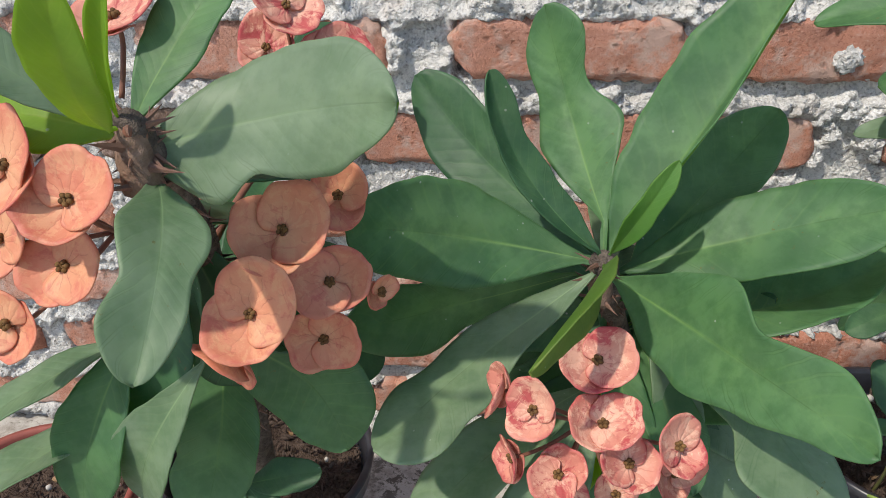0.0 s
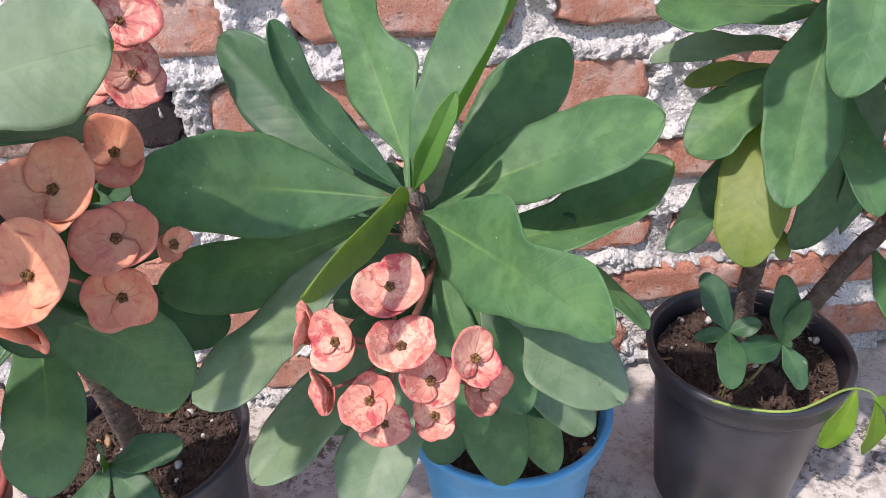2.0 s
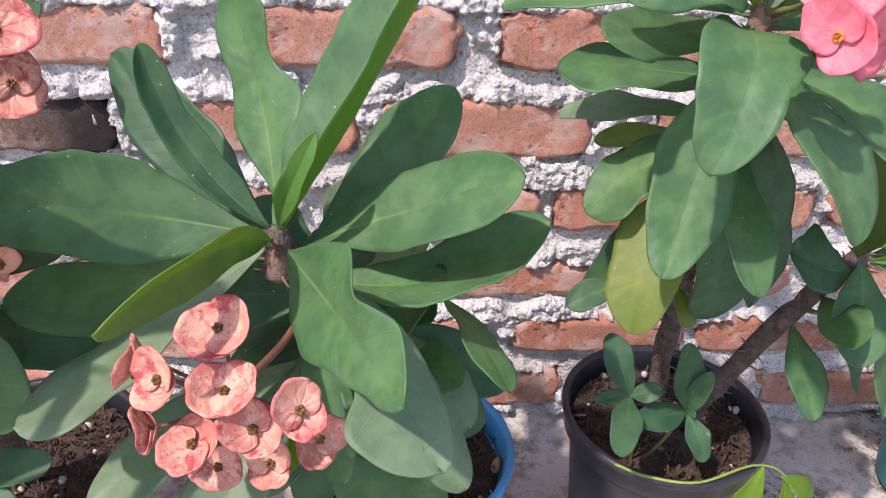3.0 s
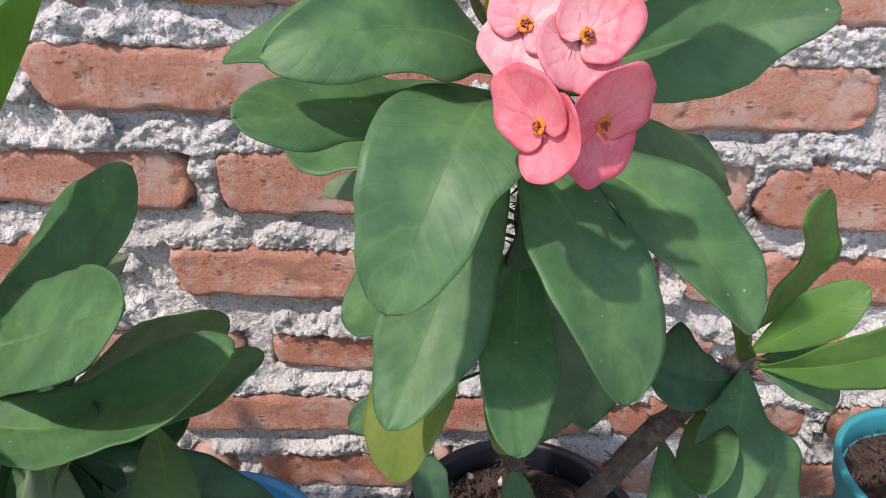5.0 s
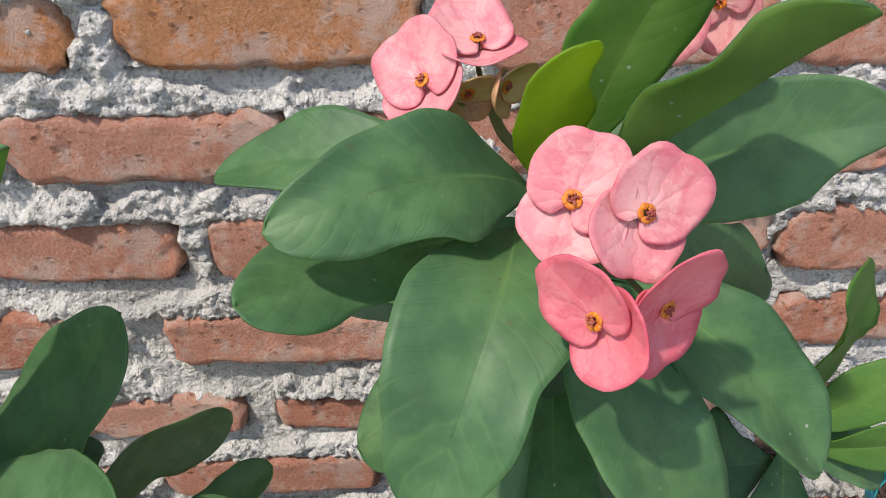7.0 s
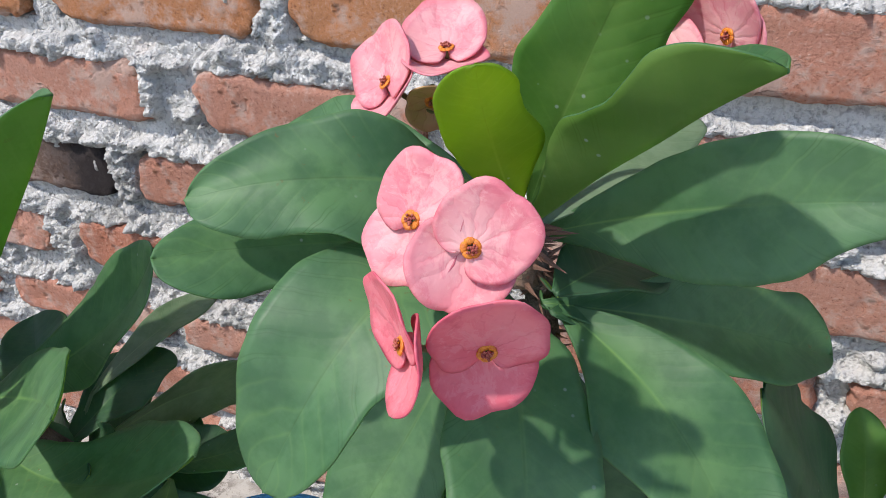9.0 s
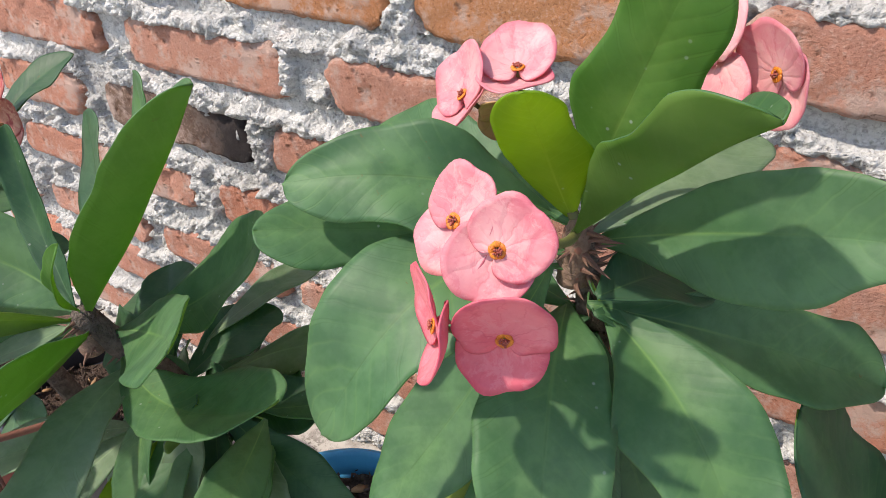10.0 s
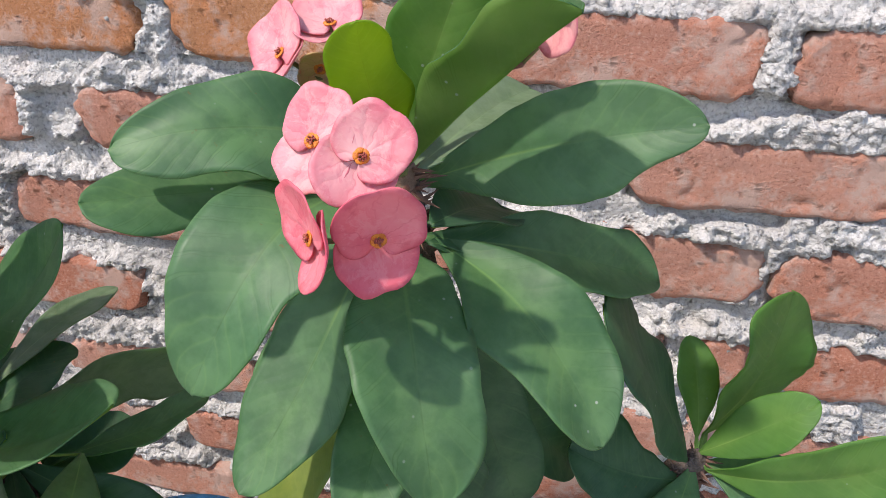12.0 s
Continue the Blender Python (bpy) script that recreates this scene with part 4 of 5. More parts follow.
leaf(P2, (0.1101, 0.3520, 0.4486), (0.0030, 0.4534, 0.5189), 0.0517, DEEP, hint=(-0.43, -0.78, 0.46), arch=-0.072, bend=-0.050, fold=0.12, left=(1.00, 0.99, 0.99, 0.95), right=(0.98, 0.96, 0.90, 1.01), quilt=0.022)
leaf(P2, (0.1093, 0.3494, 0.4537), (0.0478, 0.3755, 0.5468), 0.0255, DEEP, hint=(0.37, -0.80, 0.47), arch=-0.078, bend=-0.073, fold=0.51, left=(1.02, 0.90, 0.81, 0.92), right=(1.55, 0.94, 0.70, 0.88), quilt=0.022)
leaf(P2, (0.1134, 0.3621, 0.4661), (0.0805, 0.4461, 0.5642), 0.0487, GREEN, hint=(-0.50, -0.73, 0.46), arch=-0.129, bend=-0.060, fold=0.03, left=(1.05, 1.12, 0.71, 0.90), right=(1.24, 1.35, 0.65, 1.10), quilt=0.022)
leaf(P2, (0.1168, 0.3545, 0.4496), (0.2054, 0.3890, 0.5961), 0.0540, GREEN, hint=(-0.85, -0.35, 0.40), arch=-0.02, fold=0.90, left=(1.10, 1.00, 0.92, 0.90), right=(1.05, 0.95, 0.88, 0.85), quilt=0.022, peak=0.55)
leaf(P2, (0.1321, 0.3640, 0.4341), (0.2156, 0.4114, 0.5141), 0.0547, GREEN, hint=(-0.32, -0.63, 0.71), arch=-0.146, bend=-0.028, fold=0.15, left=(0.94, 1.04, 1.06, 0.96), right=(1.10, 1.25, 0.85, 0.88))
leaf(P2, (0.1256, 0.3628, 0.4332), (0.2451, 0.3155, 0.5016), 0.0537, GREEN, hint=(-0.57, -0.42, 0.70), arch=-0.049, bend=-0.048, fold=0.13, left=(1.09, 0.95, 0.93, 0.88), right=(0.87, 1.08, 1.07, 1.05))
leaf(P2, (0.1211, 0.3449, 0.4384), (0.1850, 0.1915, 0.4643), 0.0516, GREEN, hint=(-0.84, -0.27, 0.46), arch=-0.004, bend=-0.006, fold=0.14, left=(1.25, 1.35, 0.71, 0.98), right=(1.47, 1.08, 0.77, 0.54), nick=(0, 0.60, 0.14, 0.05))
leaf(P2, (0.1076, 0.3465, 0.4412), (-0.0075, 0.2658, 0.3842), 0.0557, PALE, hint=(-0.35, -0.15, 0.92), arch=-0.041, bend=0.074, fold=-0.04, left=(0.90, 0.79, 1.02, 1.56), right=(1.08, 0.89, 0.83, 1.01))
leaf(P2, (0.1162, 0.3481, 0.4542), (0.1409, 0.3363, 0.5145), 0.0150, FRESH, hint=(-0.29, -0.95, -0.07), arch=0.117, bend=0.001, fold=0.51, left=(1.01, 1.08, 0.81, 0.87), right=(1.07, 0.98, 0.79, 0.96))
leaf(P2, (0.1115, 0.3420, 0.4490), (0.0634, 0.2238, 0.4730), 0.0287, YELLOWING, hint=(0.89, -0.40, -0.20), arch=0.038, bend=0.132, fold=0.47, left=(1.03, 0.85, 0.81, 0.86), right=(0.99, 0.94, 0.98, 1.08))
leaf(P2, (0.1297, 0.3585, 0.4166), (0.2693, 0.3536, 0.4541), 0.0541, GREEN, hint=(-0.26, -0.14, 0.96), arch=-0.069, bend=0.114, fold=0.23, left=(0.88, 0.75, 1.20, 1.13), right=(1.00, 0.99, 1.00, 1.03))
leaf(P2, (0.1335, 0.3692, 0.4105), (0.2031, 0.2217, 0.3969), 0.0482, PALE, hint=(0.03, -0.08, 1.00), arch=0.092, bend=0.017, fold=0.03, left=(0.93, 0.85, 0.85, 0.91), right=(0.96, 0.91, 0.80, 1.77))
leaf(P2, (0.1021, 0.3713, 0.4253), (-0.0300, 0.3230, 0.4155), 0.0469, GREEN, hint=(0.34, -0.94, 0.02), arch=-0.106, bend=-0.084, fold=0.10, left=(0.89, 0.76, 1.17, 1.19), right=(0.91, 0.80, 0.94, 1.30))
leaf(P2, (0.1182, 0.3627, 0.3472), (0.0081, 0.2770, 0.3093), 0.0509, PALE, hint=(-0.20, -0.17, 0.96), arch=0.055, bend=0.018, fold=0.08, left=(0.98, 0.95, 0.91, 1.26), right=(0.97, 0.94, 0.91, 0.98))
leaf(P2, (0.119, 0.363, 0.347), (0.065, 0.270, 0.276), 0.048, PALE)
leaf(P2, (0.147, 0.387, 0.347), (0.168, 0.334, 0.214), 0.046, GREEN)
leaf(P2, (0.160, 0.406, 0.327), (0.214, 0.374, 0.175), 0.036, GREEN)
leaf(P2, (0.2110, 0.3904, 0.3785), (0.2454, 0.3051, 0.3707), 0.0356, GREEN, hint=(0.50, 0.13, 0.85), arch=0.047, bend=-0.001, fold=0.06, left=(1.04, 1.01, 0.94, 0.89), right=(0.98, 0.96, 1.02, 1.12))
leaf(P2, (0.1677, 0.3827, 0.3646), (0.2105, 0.3463, 0.4279), 0.0308, DEEP, hint=(-0.86, -0.30, 0.41), arch=0.070, bend=0.174, fold=0.15, left=(0.96, 0.91, 0.92, 1.04), right=(1.04, 1.09, 0.99, 0.96))
leaf(P2, (0.147, 0.394, 0.374), (0.176, 0.312, 0.306), 0.036, GREEN)
leaf(P2, (0.152, 0.402, 0.348), (0.263, 0.410, 0.285), 0.042, DEEP)
leaf(P2, (0.152, 0.402, 0.337), (0.229, 0.338, 0.254), 0.040, PALE)
leaf(P2, (0.136, 0.393, 0.358), (0.052, 0.442, 0.316), 0.045, DEEP)
leaf(P2, (0.141, 0.393, 0.347), (0.038, 0.368, 0.253), 0.045, DEEP)
leaf(P2, (0.138, 0.396, 0.362), (0.118, 0.372, 0.400), 0.030, DEEP)
leaf(P2, (0.145, 0.400, 0.356), (0.165, 0.402, 0.385), 0.030, DEEP)
leaf(P2, (0.150, 0.405, 0.330), (0.095, 0.325, 0.280), 0.036, YOUNG)
leaf(P2, (0.1472, 0.4014, 0.3706), (0.2077, 0.5406, 0.3340), 0.0603, PALE, hint=(0.83, -0.45, -0.32), arch=-0.109, bend=0.017, fold=0.16, left=(1.01, 1.04, 0.97, 0.85), right=(0.99, 0.98, 0.92, 1.21))
leaf(P2, (0.1749, 0.4192, 0.3441), (0.2516, 0.4631, 0.3705), 0.0408, GREEN, hint=(-0.30, -0.05, 0.95), arch=-0.038, bend=0.019, fold=0.13, left=(0.98, 0.95, 1.02, 1.07), right=(1.01, 1.01, 1.01, 1.00))
leaf(P2, (0.160, 0.420, 0.310), (0.225, 0.360, 0.330), 0.045, GREEN)
leaf(P2, (0.156, 0.385, 0.380), (0.178, 0.340, 0.320), 0.032, PALE)
leaf(P2, (0.170, 0.410, 0.340), (0.232, 0.360, 0.290), 0.046, PALE)
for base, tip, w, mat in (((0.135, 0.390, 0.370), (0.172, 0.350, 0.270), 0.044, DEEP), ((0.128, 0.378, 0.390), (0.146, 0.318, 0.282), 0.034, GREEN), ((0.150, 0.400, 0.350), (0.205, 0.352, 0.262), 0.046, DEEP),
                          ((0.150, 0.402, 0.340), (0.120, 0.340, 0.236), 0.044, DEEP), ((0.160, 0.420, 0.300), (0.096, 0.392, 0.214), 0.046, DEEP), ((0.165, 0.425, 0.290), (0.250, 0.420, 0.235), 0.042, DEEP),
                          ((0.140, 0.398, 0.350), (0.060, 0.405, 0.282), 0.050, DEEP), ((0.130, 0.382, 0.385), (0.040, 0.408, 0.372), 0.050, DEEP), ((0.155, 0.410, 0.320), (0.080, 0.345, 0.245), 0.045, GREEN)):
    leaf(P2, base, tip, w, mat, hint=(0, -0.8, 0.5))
# back leaves; the dark ones are added for undergrowth and soil shade
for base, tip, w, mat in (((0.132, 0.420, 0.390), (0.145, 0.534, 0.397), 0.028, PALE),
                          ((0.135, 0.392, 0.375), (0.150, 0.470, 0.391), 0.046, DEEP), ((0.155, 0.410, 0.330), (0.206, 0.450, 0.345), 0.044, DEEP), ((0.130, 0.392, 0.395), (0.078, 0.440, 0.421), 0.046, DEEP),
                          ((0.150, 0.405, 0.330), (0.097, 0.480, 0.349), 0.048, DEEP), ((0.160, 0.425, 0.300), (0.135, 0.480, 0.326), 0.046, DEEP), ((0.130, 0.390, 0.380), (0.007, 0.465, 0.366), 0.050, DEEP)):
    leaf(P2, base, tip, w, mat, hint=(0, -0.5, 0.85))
hub4 = (0.100, 0.278, 0.397)
part("flower_branch", tube([(0.130, 0.385, 0.390), (0.116, 0.338, 0.384), hub4], 0.0026, 0.0022, 8, 6), STALK, P2)
for place, fc, size, spin in (((0.0987, 0.269, 0.443), (0.0, -0.65, 0.75), 0.0345, 20), ((0.0708, 0.260, 0.420), (-0.45, -0.65, 0.6), 0.0305, 95), ((0.1016, 0.254, 0.4175), (0.05, -0.50, 0.85), 0.0340, 350),
                              ((0.1144, 0.247, 0.400), (0.05, -0.65, 0.75), 0.0310, 150), ((0.0835, 0.252, 0.3865), (-0.15, -0.70, 0.70), 0.0300, 230), ((0.1363, 0.250, 0.4094), (0.25, -0.70, 0.65), 0.0295, 110),
                              ((0.0627, 0.257, 0.3923), (-0.85, -0.50, 0.2), 0.0275, 60), ((0.1420, 0.264, 0.377), (0.4, -0.65, 0.5), 0.0290, 40), ((0.1161, 0.266, 0.358), (0.0, -0.75, 0.6), 0.0270, 90),
                              ((0.0880, 0.268, 0.354), (0.1, -0.75, 0.55), 0.0270, 10), ((0.0575, 0.272, 0.421), (-0.92, -0.20, 0.2), 0.0280, 0)):
    flower(P2, place, fc, size, CORAL, spin, False, hub4, 0.42)
crown(P2, h2, 22)
world_child(P2)

# ---- tall euphorbia in the second black pot ----
P3 = tagged(new("crown_of_thorns"), "tall crown-of-thorns plant with fresh pink flowers and two leafy heads", "potted plant", group="crown-of-thorns plants")
P3.location = (0.424, 0.505, 0.14)
h3 = (0.393, 0.417, 0.560)
stem(P3, [(0.424, 0.505, 0.125), (0.416, 0.492, 0.268), (0.404, 0.450, 0.430), (0.400, 0.425, 0.515), h3], 0.0095, 0.0050, 150, 13)
leaf(P3, (0.3804, 0.4153, 0.5648), (0.2920, 0.3543, 0.5809), 0.0437, GREEN, hint=(0.51, -0.58, 0.63), arch=0.162, bend=0.043, fold=0.13, left=(1.15, 1.26, 0.86, 0.94), right=(1.01, 1.09, 0.92, 0.81), nick=(0, 0.56, 0.09, 0.06), wave=0.07, quilt=0.003)
leaf(P3, (0.3873, 0.4221, 0.5573), (0.2474, 0.4666, 0.5497), 0.0396, GREEN, hint=(-0.20, -0.48, 0.85), arch=0.091, bend=0.029, fold=0.24, left=(0.98, 0.96, 0.88, 0.90), right=(0.97, 0.94, 1.12, 0.92), quilt=0.003)
leaf(P3, (0.3889, 0.4117, 0.5500), (0.2829, 0.3429, 0.5628), 0.0379, GREEN, hint=(0.36, -0.39, 0.85), arch=-0.040, bend=0.058, fold=0.04, left=(0.98, 0.95, 0.85, 1.21), right=(0.97, 0.93, 0.88, 1.00), nick=(1, 0.42, 0.22, 0.06), quilt=0.003)
leaf(P3, (0.3753, 0.4050, 0.5520), (0.3373, 0.3127, 0.5036), 0.0531, GREEN, hint=(0.09, -0.49, 0.87), arch=0.284, bend=-0.007, fold=0.19, left=(1.07, 1.17, 0.77, 0.87), right=(1.07, 1.16, 1.08, 1.00), quilt=0.003)
leaf(P3, (0.3854, 0.4095, 0.5429), (0.3351, 0.3398, 0.4253), 0.0497, GREEN, hint=(-0.20, -0.80, 0.56), arch=-0.056, bend=0.006, fold=0.08, left=(0.95, 0.88, 1.03, 0.92), right=(1.08, 1.19, 0.97, 0.86), quilt=0.003)
leaf(P3, (0.3903, 0.4189, 0.5187), (0.4285, 0.3194, 0.4592), 0.0557, GREEN, hint=(0.32, -0.39, 0.86), arch=0.218, bend=0.063, fold=0.14, left=(1.18, 0.99, 0.88, 1.10), right=(1.03, 1.03, 0.96, 0.92), quilt=0.003)
leaf(P3, (0.4090, 0.4131, 0.5275), (0.4923, 0.3594, 0.4669), 0.0526, GREEN, hint=(0.25, -0.52, 0.81), arch=0.080, bend=-0.064, fold=0.27, left=(1.20, 0.94, 0.95, 0.94), right=(1.05, 1.29, 0.88, 0.88), quilt=0.003)
leaf(P3, (0.4034, 0.4079, 0.5309), (0.5210, 0.4860, 0.4793), 0.0454, GREEN, hint=(0.56, -0.35, 0.75), arch=0.053, bend=0.000, fold=0.23, left=(0.87, 1.03, 0.94, 1.22), right=(0.99, 0.98, 0.99, 0.78), quilt=0.003)
leaf(P3, (0.3959, 0.4311, 0.5473), (0.5190, 0.4134, 0.5914), 0.0464, GREEN, hint=(-0.25, -0.91, 0.34), arch=0.010, bend=-0.035, fold=0.16, left=(0.94, 0.96, 0.99, 1.05), right=(1.06, 1.16, 1.10, 0.69), quilt=0.003)
leaf(P3, (0.3978, 0.4026, 0.5671), (0.4646, 0.3607, 0.6416), 0.0370, GREEN, hint=(-0.45, 0.50, 0.65), arch=0.02, fold=0.80, left=(0.90, 1.00, 1.10, 0.95), right=(0.95, 0.90, 0.95, 1.00), quilt=0.003, wave=0.10)
leaf(P3, (0.3942, 0.4177, 0.5669), (0.4319, 0.3926, 0.6755), 0.0399, FRESH, hint=(-0.08, -0.98, -0.20), arch=-0.014, bend=-0.023, fold=0.03, left=(0.96, 1.21, 0.83, 1.05), right=(0.86, 0.86, 0.95, 1.18), quilt=0.003)
leaf(P3, (0.3895, 0.4184, 0.5624), (0.3872, 0.3702, 0.6321), 0.0325, YOUNG, hint=(0.40, -0.76, -0.51), arch=-0.063, bend=-0.029, fold=-0.03, left=(1.08, 1.01, 0.90, 1.01), right=(1.18, 1.20, 0.76, 0.87), quilt=0.003)
leaf(P3, (0.396, 0.422, 0.556), (0.440, 0.520, 0.572), 0.045, PALE)
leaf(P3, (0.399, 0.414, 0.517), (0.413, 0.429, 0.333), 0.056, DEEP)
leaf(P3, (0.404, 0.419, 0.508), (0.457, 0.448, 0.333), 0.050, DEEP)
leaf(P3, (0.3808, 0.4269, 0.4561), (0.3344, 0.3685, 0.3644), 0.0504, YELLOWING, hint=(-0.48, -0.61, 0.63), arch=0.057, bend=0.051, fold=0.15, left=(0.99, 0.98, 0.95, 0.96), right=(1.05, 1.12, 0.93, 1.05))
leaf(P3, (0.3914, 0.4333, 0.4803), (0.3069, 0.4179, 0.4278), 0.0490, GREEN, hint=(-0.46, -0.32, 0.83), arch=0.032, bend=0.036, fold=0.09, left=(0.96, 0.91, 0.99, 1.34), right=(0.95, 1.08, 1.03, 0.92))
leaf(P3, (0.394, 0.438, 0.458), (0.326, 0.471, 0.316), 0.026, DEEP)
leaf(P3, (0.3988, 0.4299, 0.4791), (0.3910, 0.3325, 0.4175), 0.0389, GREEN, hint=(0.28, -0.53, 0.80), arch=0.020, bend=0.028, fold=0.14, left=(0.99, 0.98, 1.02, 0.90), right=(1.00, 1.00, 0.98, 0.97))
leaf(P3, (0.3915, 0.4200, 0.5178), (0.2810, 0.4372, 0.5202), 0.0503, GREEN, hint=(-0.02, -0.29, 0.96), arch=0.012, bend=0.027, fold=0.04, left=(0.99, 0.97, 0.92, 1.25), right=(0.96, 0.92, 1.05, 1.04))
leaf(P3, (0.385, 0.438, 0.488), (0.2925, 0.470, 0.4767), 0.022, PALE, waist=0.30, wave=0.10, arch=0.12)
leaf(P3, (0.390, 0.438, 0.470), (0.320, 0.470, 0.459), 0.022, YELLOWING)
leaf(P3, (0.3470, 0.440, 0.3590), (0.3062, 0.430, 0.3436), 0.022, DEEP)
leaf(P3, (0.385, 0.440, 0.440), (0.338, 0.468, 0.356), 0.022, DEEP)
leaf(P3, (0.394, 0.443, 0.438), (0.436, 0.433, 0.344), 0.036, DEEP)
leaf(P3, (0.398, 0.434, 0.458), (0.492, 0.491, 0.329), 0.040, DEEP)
# two filler leaves added; their deep green stands for shade behind the head
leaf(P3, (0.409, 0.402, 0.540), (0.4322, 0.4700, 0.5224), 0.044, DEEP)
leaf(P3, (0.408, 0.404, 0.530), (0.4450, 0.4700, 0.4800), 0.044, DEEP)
leaf(P3, (0.3860, 0.4400, 0.3560), (0.4040, 0.4300, 0.3240), 0.017, YELLOWING, hint=(0.2, -0.8, 0.5))
part("flower_branch", tube([h3, (0.398, 0.392, 0.568), (0.394, 0.368, 0.577)], 0.0022, 0.0018, 8, 6), GREENSTALK, P3)
flower(P3, (0.3805, 0.3403, 0.5971), (-0.18, -0.80, 0.58), 0.0365, PINK, 78, True, (0.394, 0.368, 0.577), 0.10, 0.29)
flower(P3, (0.3987, 0.3345, 0.5957), (0.26, -0.83, 0.49), 0.0349, PINK, 50, True, (0.394, 0.368, 0.577), 0.14, 0.37)
flower(P3, (0.3860, 0.3204, 0.5710), (-0.79, -0.57, 0.23), 0.0352, CRIMSON, 146, True, (0.394, 0.368, 0.577), 0.22, 0.37)
flower(P3, (0.4057, 0.3272, 0.5702), (0.45, -0.89, 0.05), 0.0389, CRIMSON, 101, True, (0.394, 0.368, 0.577), 0.17, 0.34)
flower(P3, (0.3414, 0.4120, 0.6080), (-0.56, -0.52, 0.64), 0.0406, PINK, 133, True, (0.366, 0.424, 0.594), 0.25, 0.20)
flower(P3, (0.3603, 0.4205, 0.6193), (-0.04, -0.23, 0.97), 0.0374, PINK, 116, True, (0.366, 0.424, 0.594), 0.22, 0.33)
flower(P3, (0.4294, 0.4399, 0.6306), (-0.63, -0.68, 0.38), 0.0343, PINK, 130, True, (0.440, 0.447, 0.603), -0.10, 0.85)
flower(P3, (0.4521, 0.4394, 0.6285), (-0.69, -0.73, 0.02), 0.0374, PINK, 121, True, (0.440, 0.447, 0.603), 0.13, 0.27)
flower(P3, (0.3560, 0.4170, 0.6030), (0.35, -0.90, -0.25), 0.0230, OLIVE, 80, True, (0.366, 0.424, 0.594), 0.45, 0.30)
flower(P3, (0.3690, 0.4140, 0.6060), (0.75, -0.62, -0.10), 0.0210, OLIVE, 30, True, (0.366, 0.424, 0.594), 0.50, 0.30)
part("flower_branch", tube([h3, (0.384, 0.420, 0.572), (0.372, 0.425, 0.582), (0.366, 0.424, 0.594)], 0.0026, 0.0022, 8, 6), GREENSTALK, P3)
part("flower_branch", tube([h3, (0.4025, 0.434, 0.574), (0.413, 0.446, 0.593), (0.440, 0.447, 0.603)], 0.0020, 0.0016, 8, 6), STALK, P3)
# side branch with its own head
h4 = (0.565, 0.495, 0.350)
stem(P3, [(0.450, 0.494, 0.125), (0.460, 0.492, 0.189), (0.515, 0.486, 0.297), h4], 0.0095, 0.0072, 130, 14, "side_branch")
for tip, w, mat, kw in (
        ((0.531, 0.412, 0.299), 0.044, GREEN, {}),
        ((0.631, 0.488, 0.330), 0.044, GREEN, {}),
):
    leaf(P3, off(h4, tip), tip, w, mat, **kw)
leaf(P3, (0.5699, 0.5080, 0.3605), (0.6053, 0.5279, 0.4601), 0.0793, FRESH, hint=(0.64, -0.76, -0.08), arch=0.070, bend=0.054, fold=0.07, left=(0.99, 0.98, 1.03, 1.17), right=(1.01, 1.24, 1.03, 1.02))
leaf(P3, (0.5663, 0.4942, 0.3561), (0.6190, 0.4788, 0.4177), 0.0327, FRESH, hint=(-0.64, -0.67, 0.37), arch=0.065, bend=0.018, fold=0.16, left=(1.02, 1.00, 0.99, 0.96), right=(1.00, 0.99, 1.06, 0.94))
leaf(P3, (0.5719, 0.4884, 0.3478), (0.6707, 0.4554, 0.4133), 0.0461, FRESH, hint=(-0.30, -0.95, -0.03), arch=0.088, bend=0.042, fold=0.16, left=(0.96, 0.96, 1.02, 1.01), right=(0.98, 0.99, 1.00, 1.00))
leaf(P3, (0.5641, 0.5025, 0.3613), (0.5536, 0.5342, 0.4163), 0.0270, FRESH, hint=(0.28, -0.81, 0.52), arch=0.061, bend=0.017, fold=0.16, left=(0.96, 0.97, 1.01, 1.03), right=(0.91, 1.05, 1.10, 0.98))
leaf(P3, (0.5590, 0.4935, 0.3501), (0.4905, 0.4412, 0.4877), 0.0746, DEEP, hint=(0.90, -0.08, 0.42), arch=0.037, bend=-0.022, fold=0.01, left=(1.00, 0.99, 0.97, 1.24), right=(1.07, 1.09, 0.86, 0.90))
leaf(P3, (0.5369, 0.4817, 0.3155), (0.5087, 0.3909, 0.3335), 0.0376, GREEN, hint=(-0.38, 0.29, 0.88), arch=0.024, bend=-0.029, fold=0.14, left=(0.94, 1.06, 1.01, 0.98), right=(0.97, 0.94, 1.00, 1.05))
leaf(P3, (0.5521, 0.4874, 0.3327), (0.5918, 0.4339, 0.2250), 0.0538, GREEN, hint=(0.52, -0.68, 0.53), arch=0.099, bend=-0.030, fold=0.15, left=(0.96, 1.11, 0.97, 0.98), right=(0.98, 0.96, 1.01, 1.04))
leaf(P3, (0.5566, 0.4856, 0.3393), (0.4834, 0.4638, 0.3708), 0.0441, DEEP, hint=(0.45, -0.69, 0.56), arch=0.011, bend=-0.059, fold=0.16, left=(1.00, 1.00, 1.00, 0.99), right=(0.95, 0.90, 1.44, 0.99))
leaf(P3, (0.5147, 0.4806, 0.2898), (0.5205, 0.4204, 0.2359), 0.0357, GREEN, hint=(0.13, -0.65, 0.75), arch=0.034, bend=0.008, fold=0.15, left=(1.01, 1.01, 1.07, 0.95), right=(1.03, 1.06, 0.98, 0.93))
leaf(P3, (0.527, 0.471, 0.309), (0.620, 0.508, 0.190), 0.036, GREEN)
crown(P3, h3, 23)
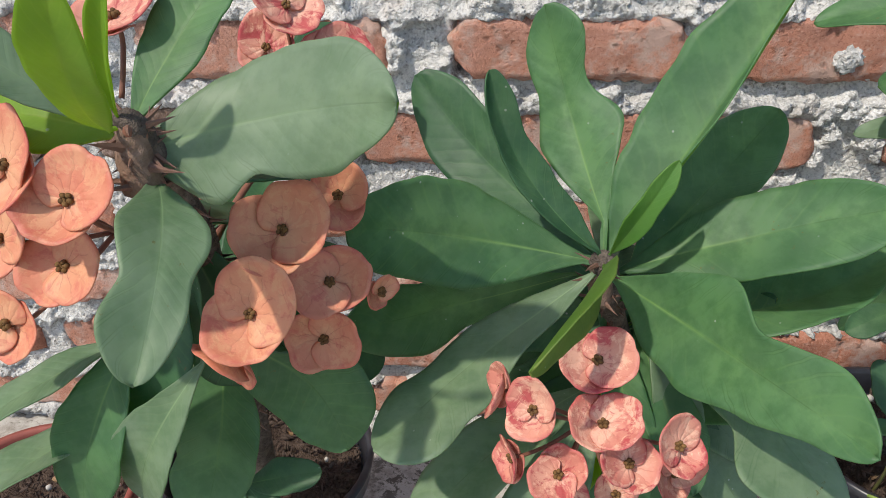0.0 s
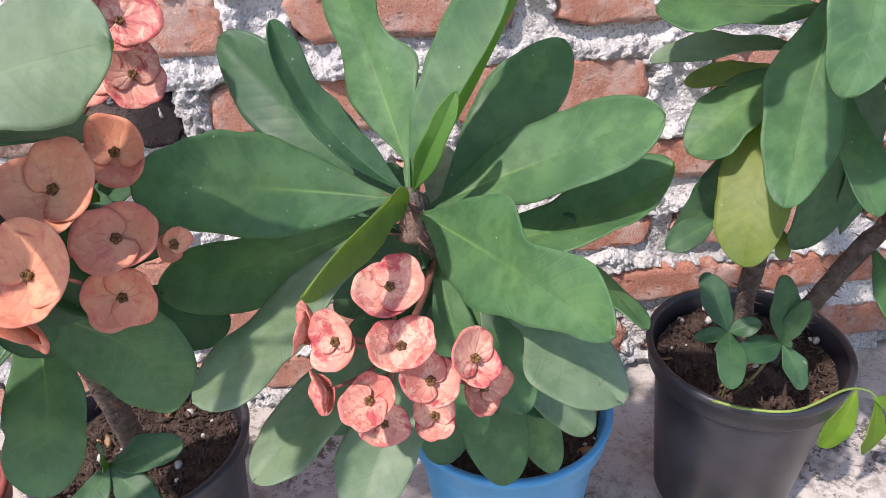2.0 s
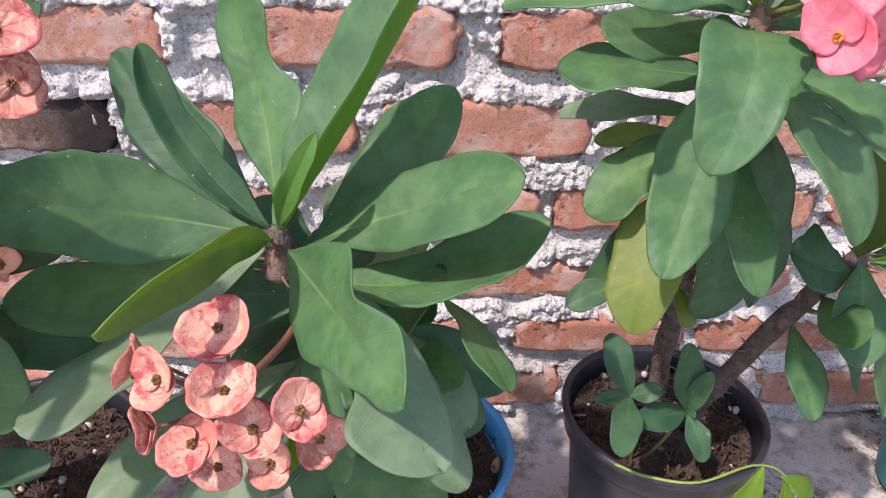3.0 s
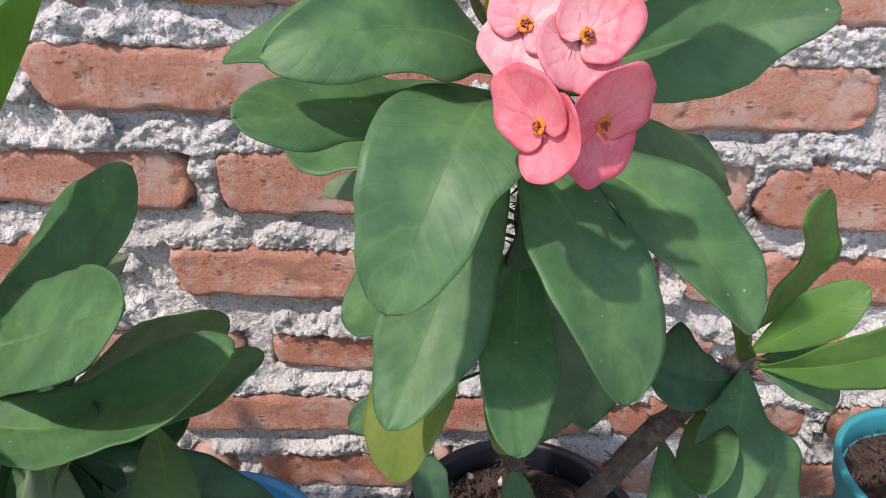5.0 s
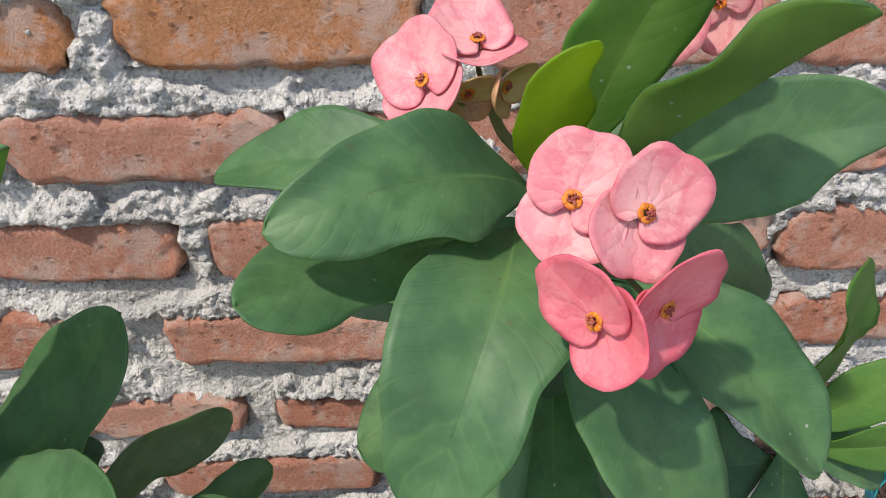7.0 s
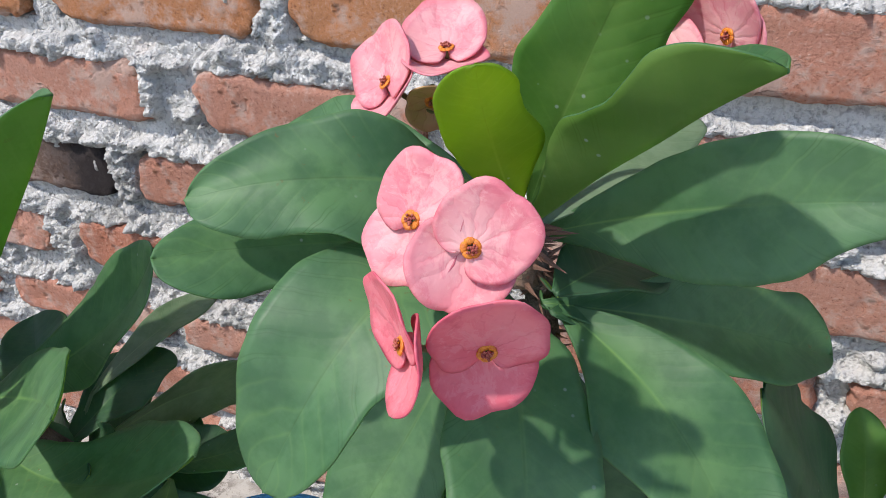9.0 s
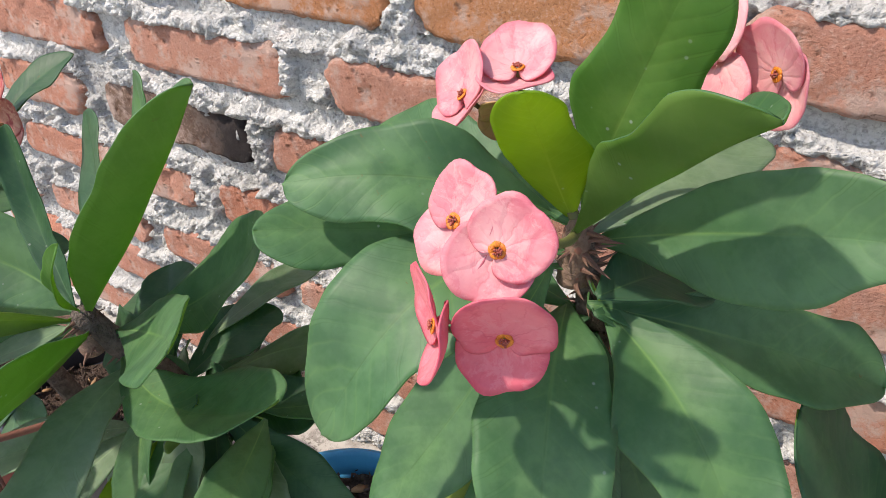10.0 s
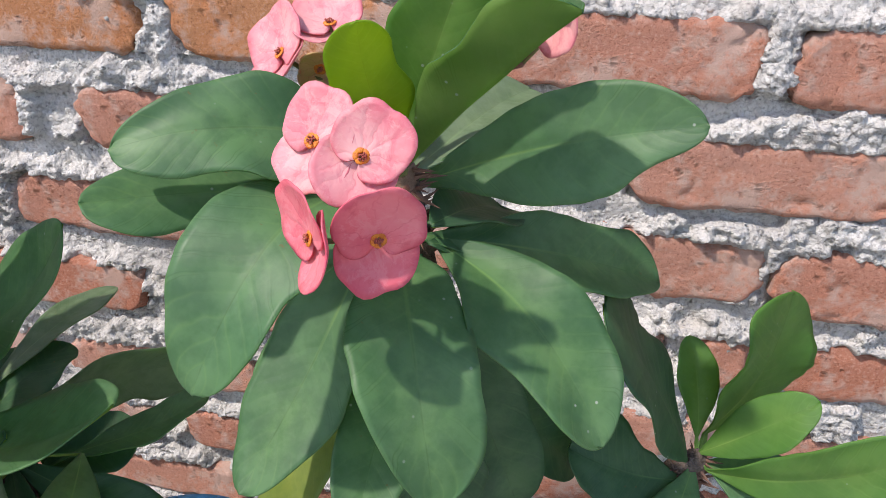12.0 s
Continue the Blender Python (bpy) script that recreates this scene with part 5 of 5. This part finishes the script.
crown(P3, h4, 24)
world_child(P3)

# ---- seedlings and the trailing stem ----
def seedling(place, label, stems, leaves):
    """A young plant with a few leaves on thin stalks."""
    thing = tagged(new("seedling"), label, "seedling")
    thing.location = place
    for points in stems:
        part("stem", tube(points, 0.0017, 0.0011, 7, 5), GREENSTALK, thing)
        STEMS.setdefault(thing.name, []).extend(spline(points, 5)[-2:])
    for base, tip, w, hint in leaves:
        leaf(thing, base, tip, w, DEEP, hint=hint, peak=0.52, fold=0.10)
    world_child(thing)


UP = (0.0, -0.55, 0.85)
L1, L2 = (0.3660, 0.4250, 0.2600), (0.4180, 0.4300, 0.2380)
seedling((0.393, 0.440, 0.148), "small leafy seedling sprouting from the soil of a black pot",
         [[(0.392, 0.462, 0.135), (0.386, 0.445, 0.190), L1], [(0.394, 0.462, 0.138), (0.408, 0.445, 0.185), L2]],
         [(L1, (0.3493, 0.4501, 0.3029), 0.024, (0, -0.9, 0.3)), (L1, (0.3440, 0.3694, 0.2518), 0.025, UP), (L1, (0.3381, 0.4244, 0.2572), 0.013, UP), (L1, (0.3880, 0.4180, 0.2720), 0.017, UP),
          (L2, (0.4316, 0.4066, 0.2052), 0.021, UP), (L2, (0.4063, 0.4330, 0.3061), 0.025, (0, -0.9, 0.3)), (L2, (0.4240, 0.4180, 0.2900), 0.017, (-0.6, -0.7, 0.3)), (L2, (0.3680, 0.4080, 0.2480), 0.024, UP), (L2, (0.4200, 0.4250, 0.2480), 0.014, UP)])
seedling((-0.150, 0.440, 0.140), "small dark-leaved seedling in the soil of a black pot",
         [[(-0.150, 0.440, 0.128), (-0.140, 0.415, 0.175), (-0.128, 0.385, 0.222)]],
         [((-0.128, 0.385, 0.222), (-0.0672, 0.3800, 0.2430), 0.028, UP), ((-0.128, 0.385, 0.222), (-0.1150, 0.3620, 0.2640), 0.020, UP), ((-0.128, 0.385, 0.222), (-0.0850, 0.3480, 0.2050), 0.026, UP), ((-0.128, 0.385, 0.222), (-0.1450, 0.3400, 0.2050), 0.024, UP)])
S2 = tagged(new("trailing_vine"), "thin light green trailing stem lying over a pot rim", "vine")
S2.location = (0.385, 0.420, 0.185)
part("stem", tube([(0.366, 0.4275, 0.1815), (0.390, 0.4110, 0.1840), (0.430, 0.4040, 0.1840), (0.482, 0.4190, 0.1870), (0.515, 0.425, 0.170), (0.534, 0.433, 0.126)], 0.0014, 0.0010, 7, 6), VINE, S2)
for base, tip, w in (((0.492, 0.420, 0.184), (0.480, 0.424, 0.110), 0.026), ((0.520, 0.427, 0.160), (0.534, 0.433, 0.086), 0.026), ((0.515, 0.425, 0.167), (0.564, 0.442, 0.118), 0.024)):
    leaf(S2, base, tip, w, YOUNG)
world_child(S2)
# ---- brick wall, last because of its many pieces ----
build_wall()
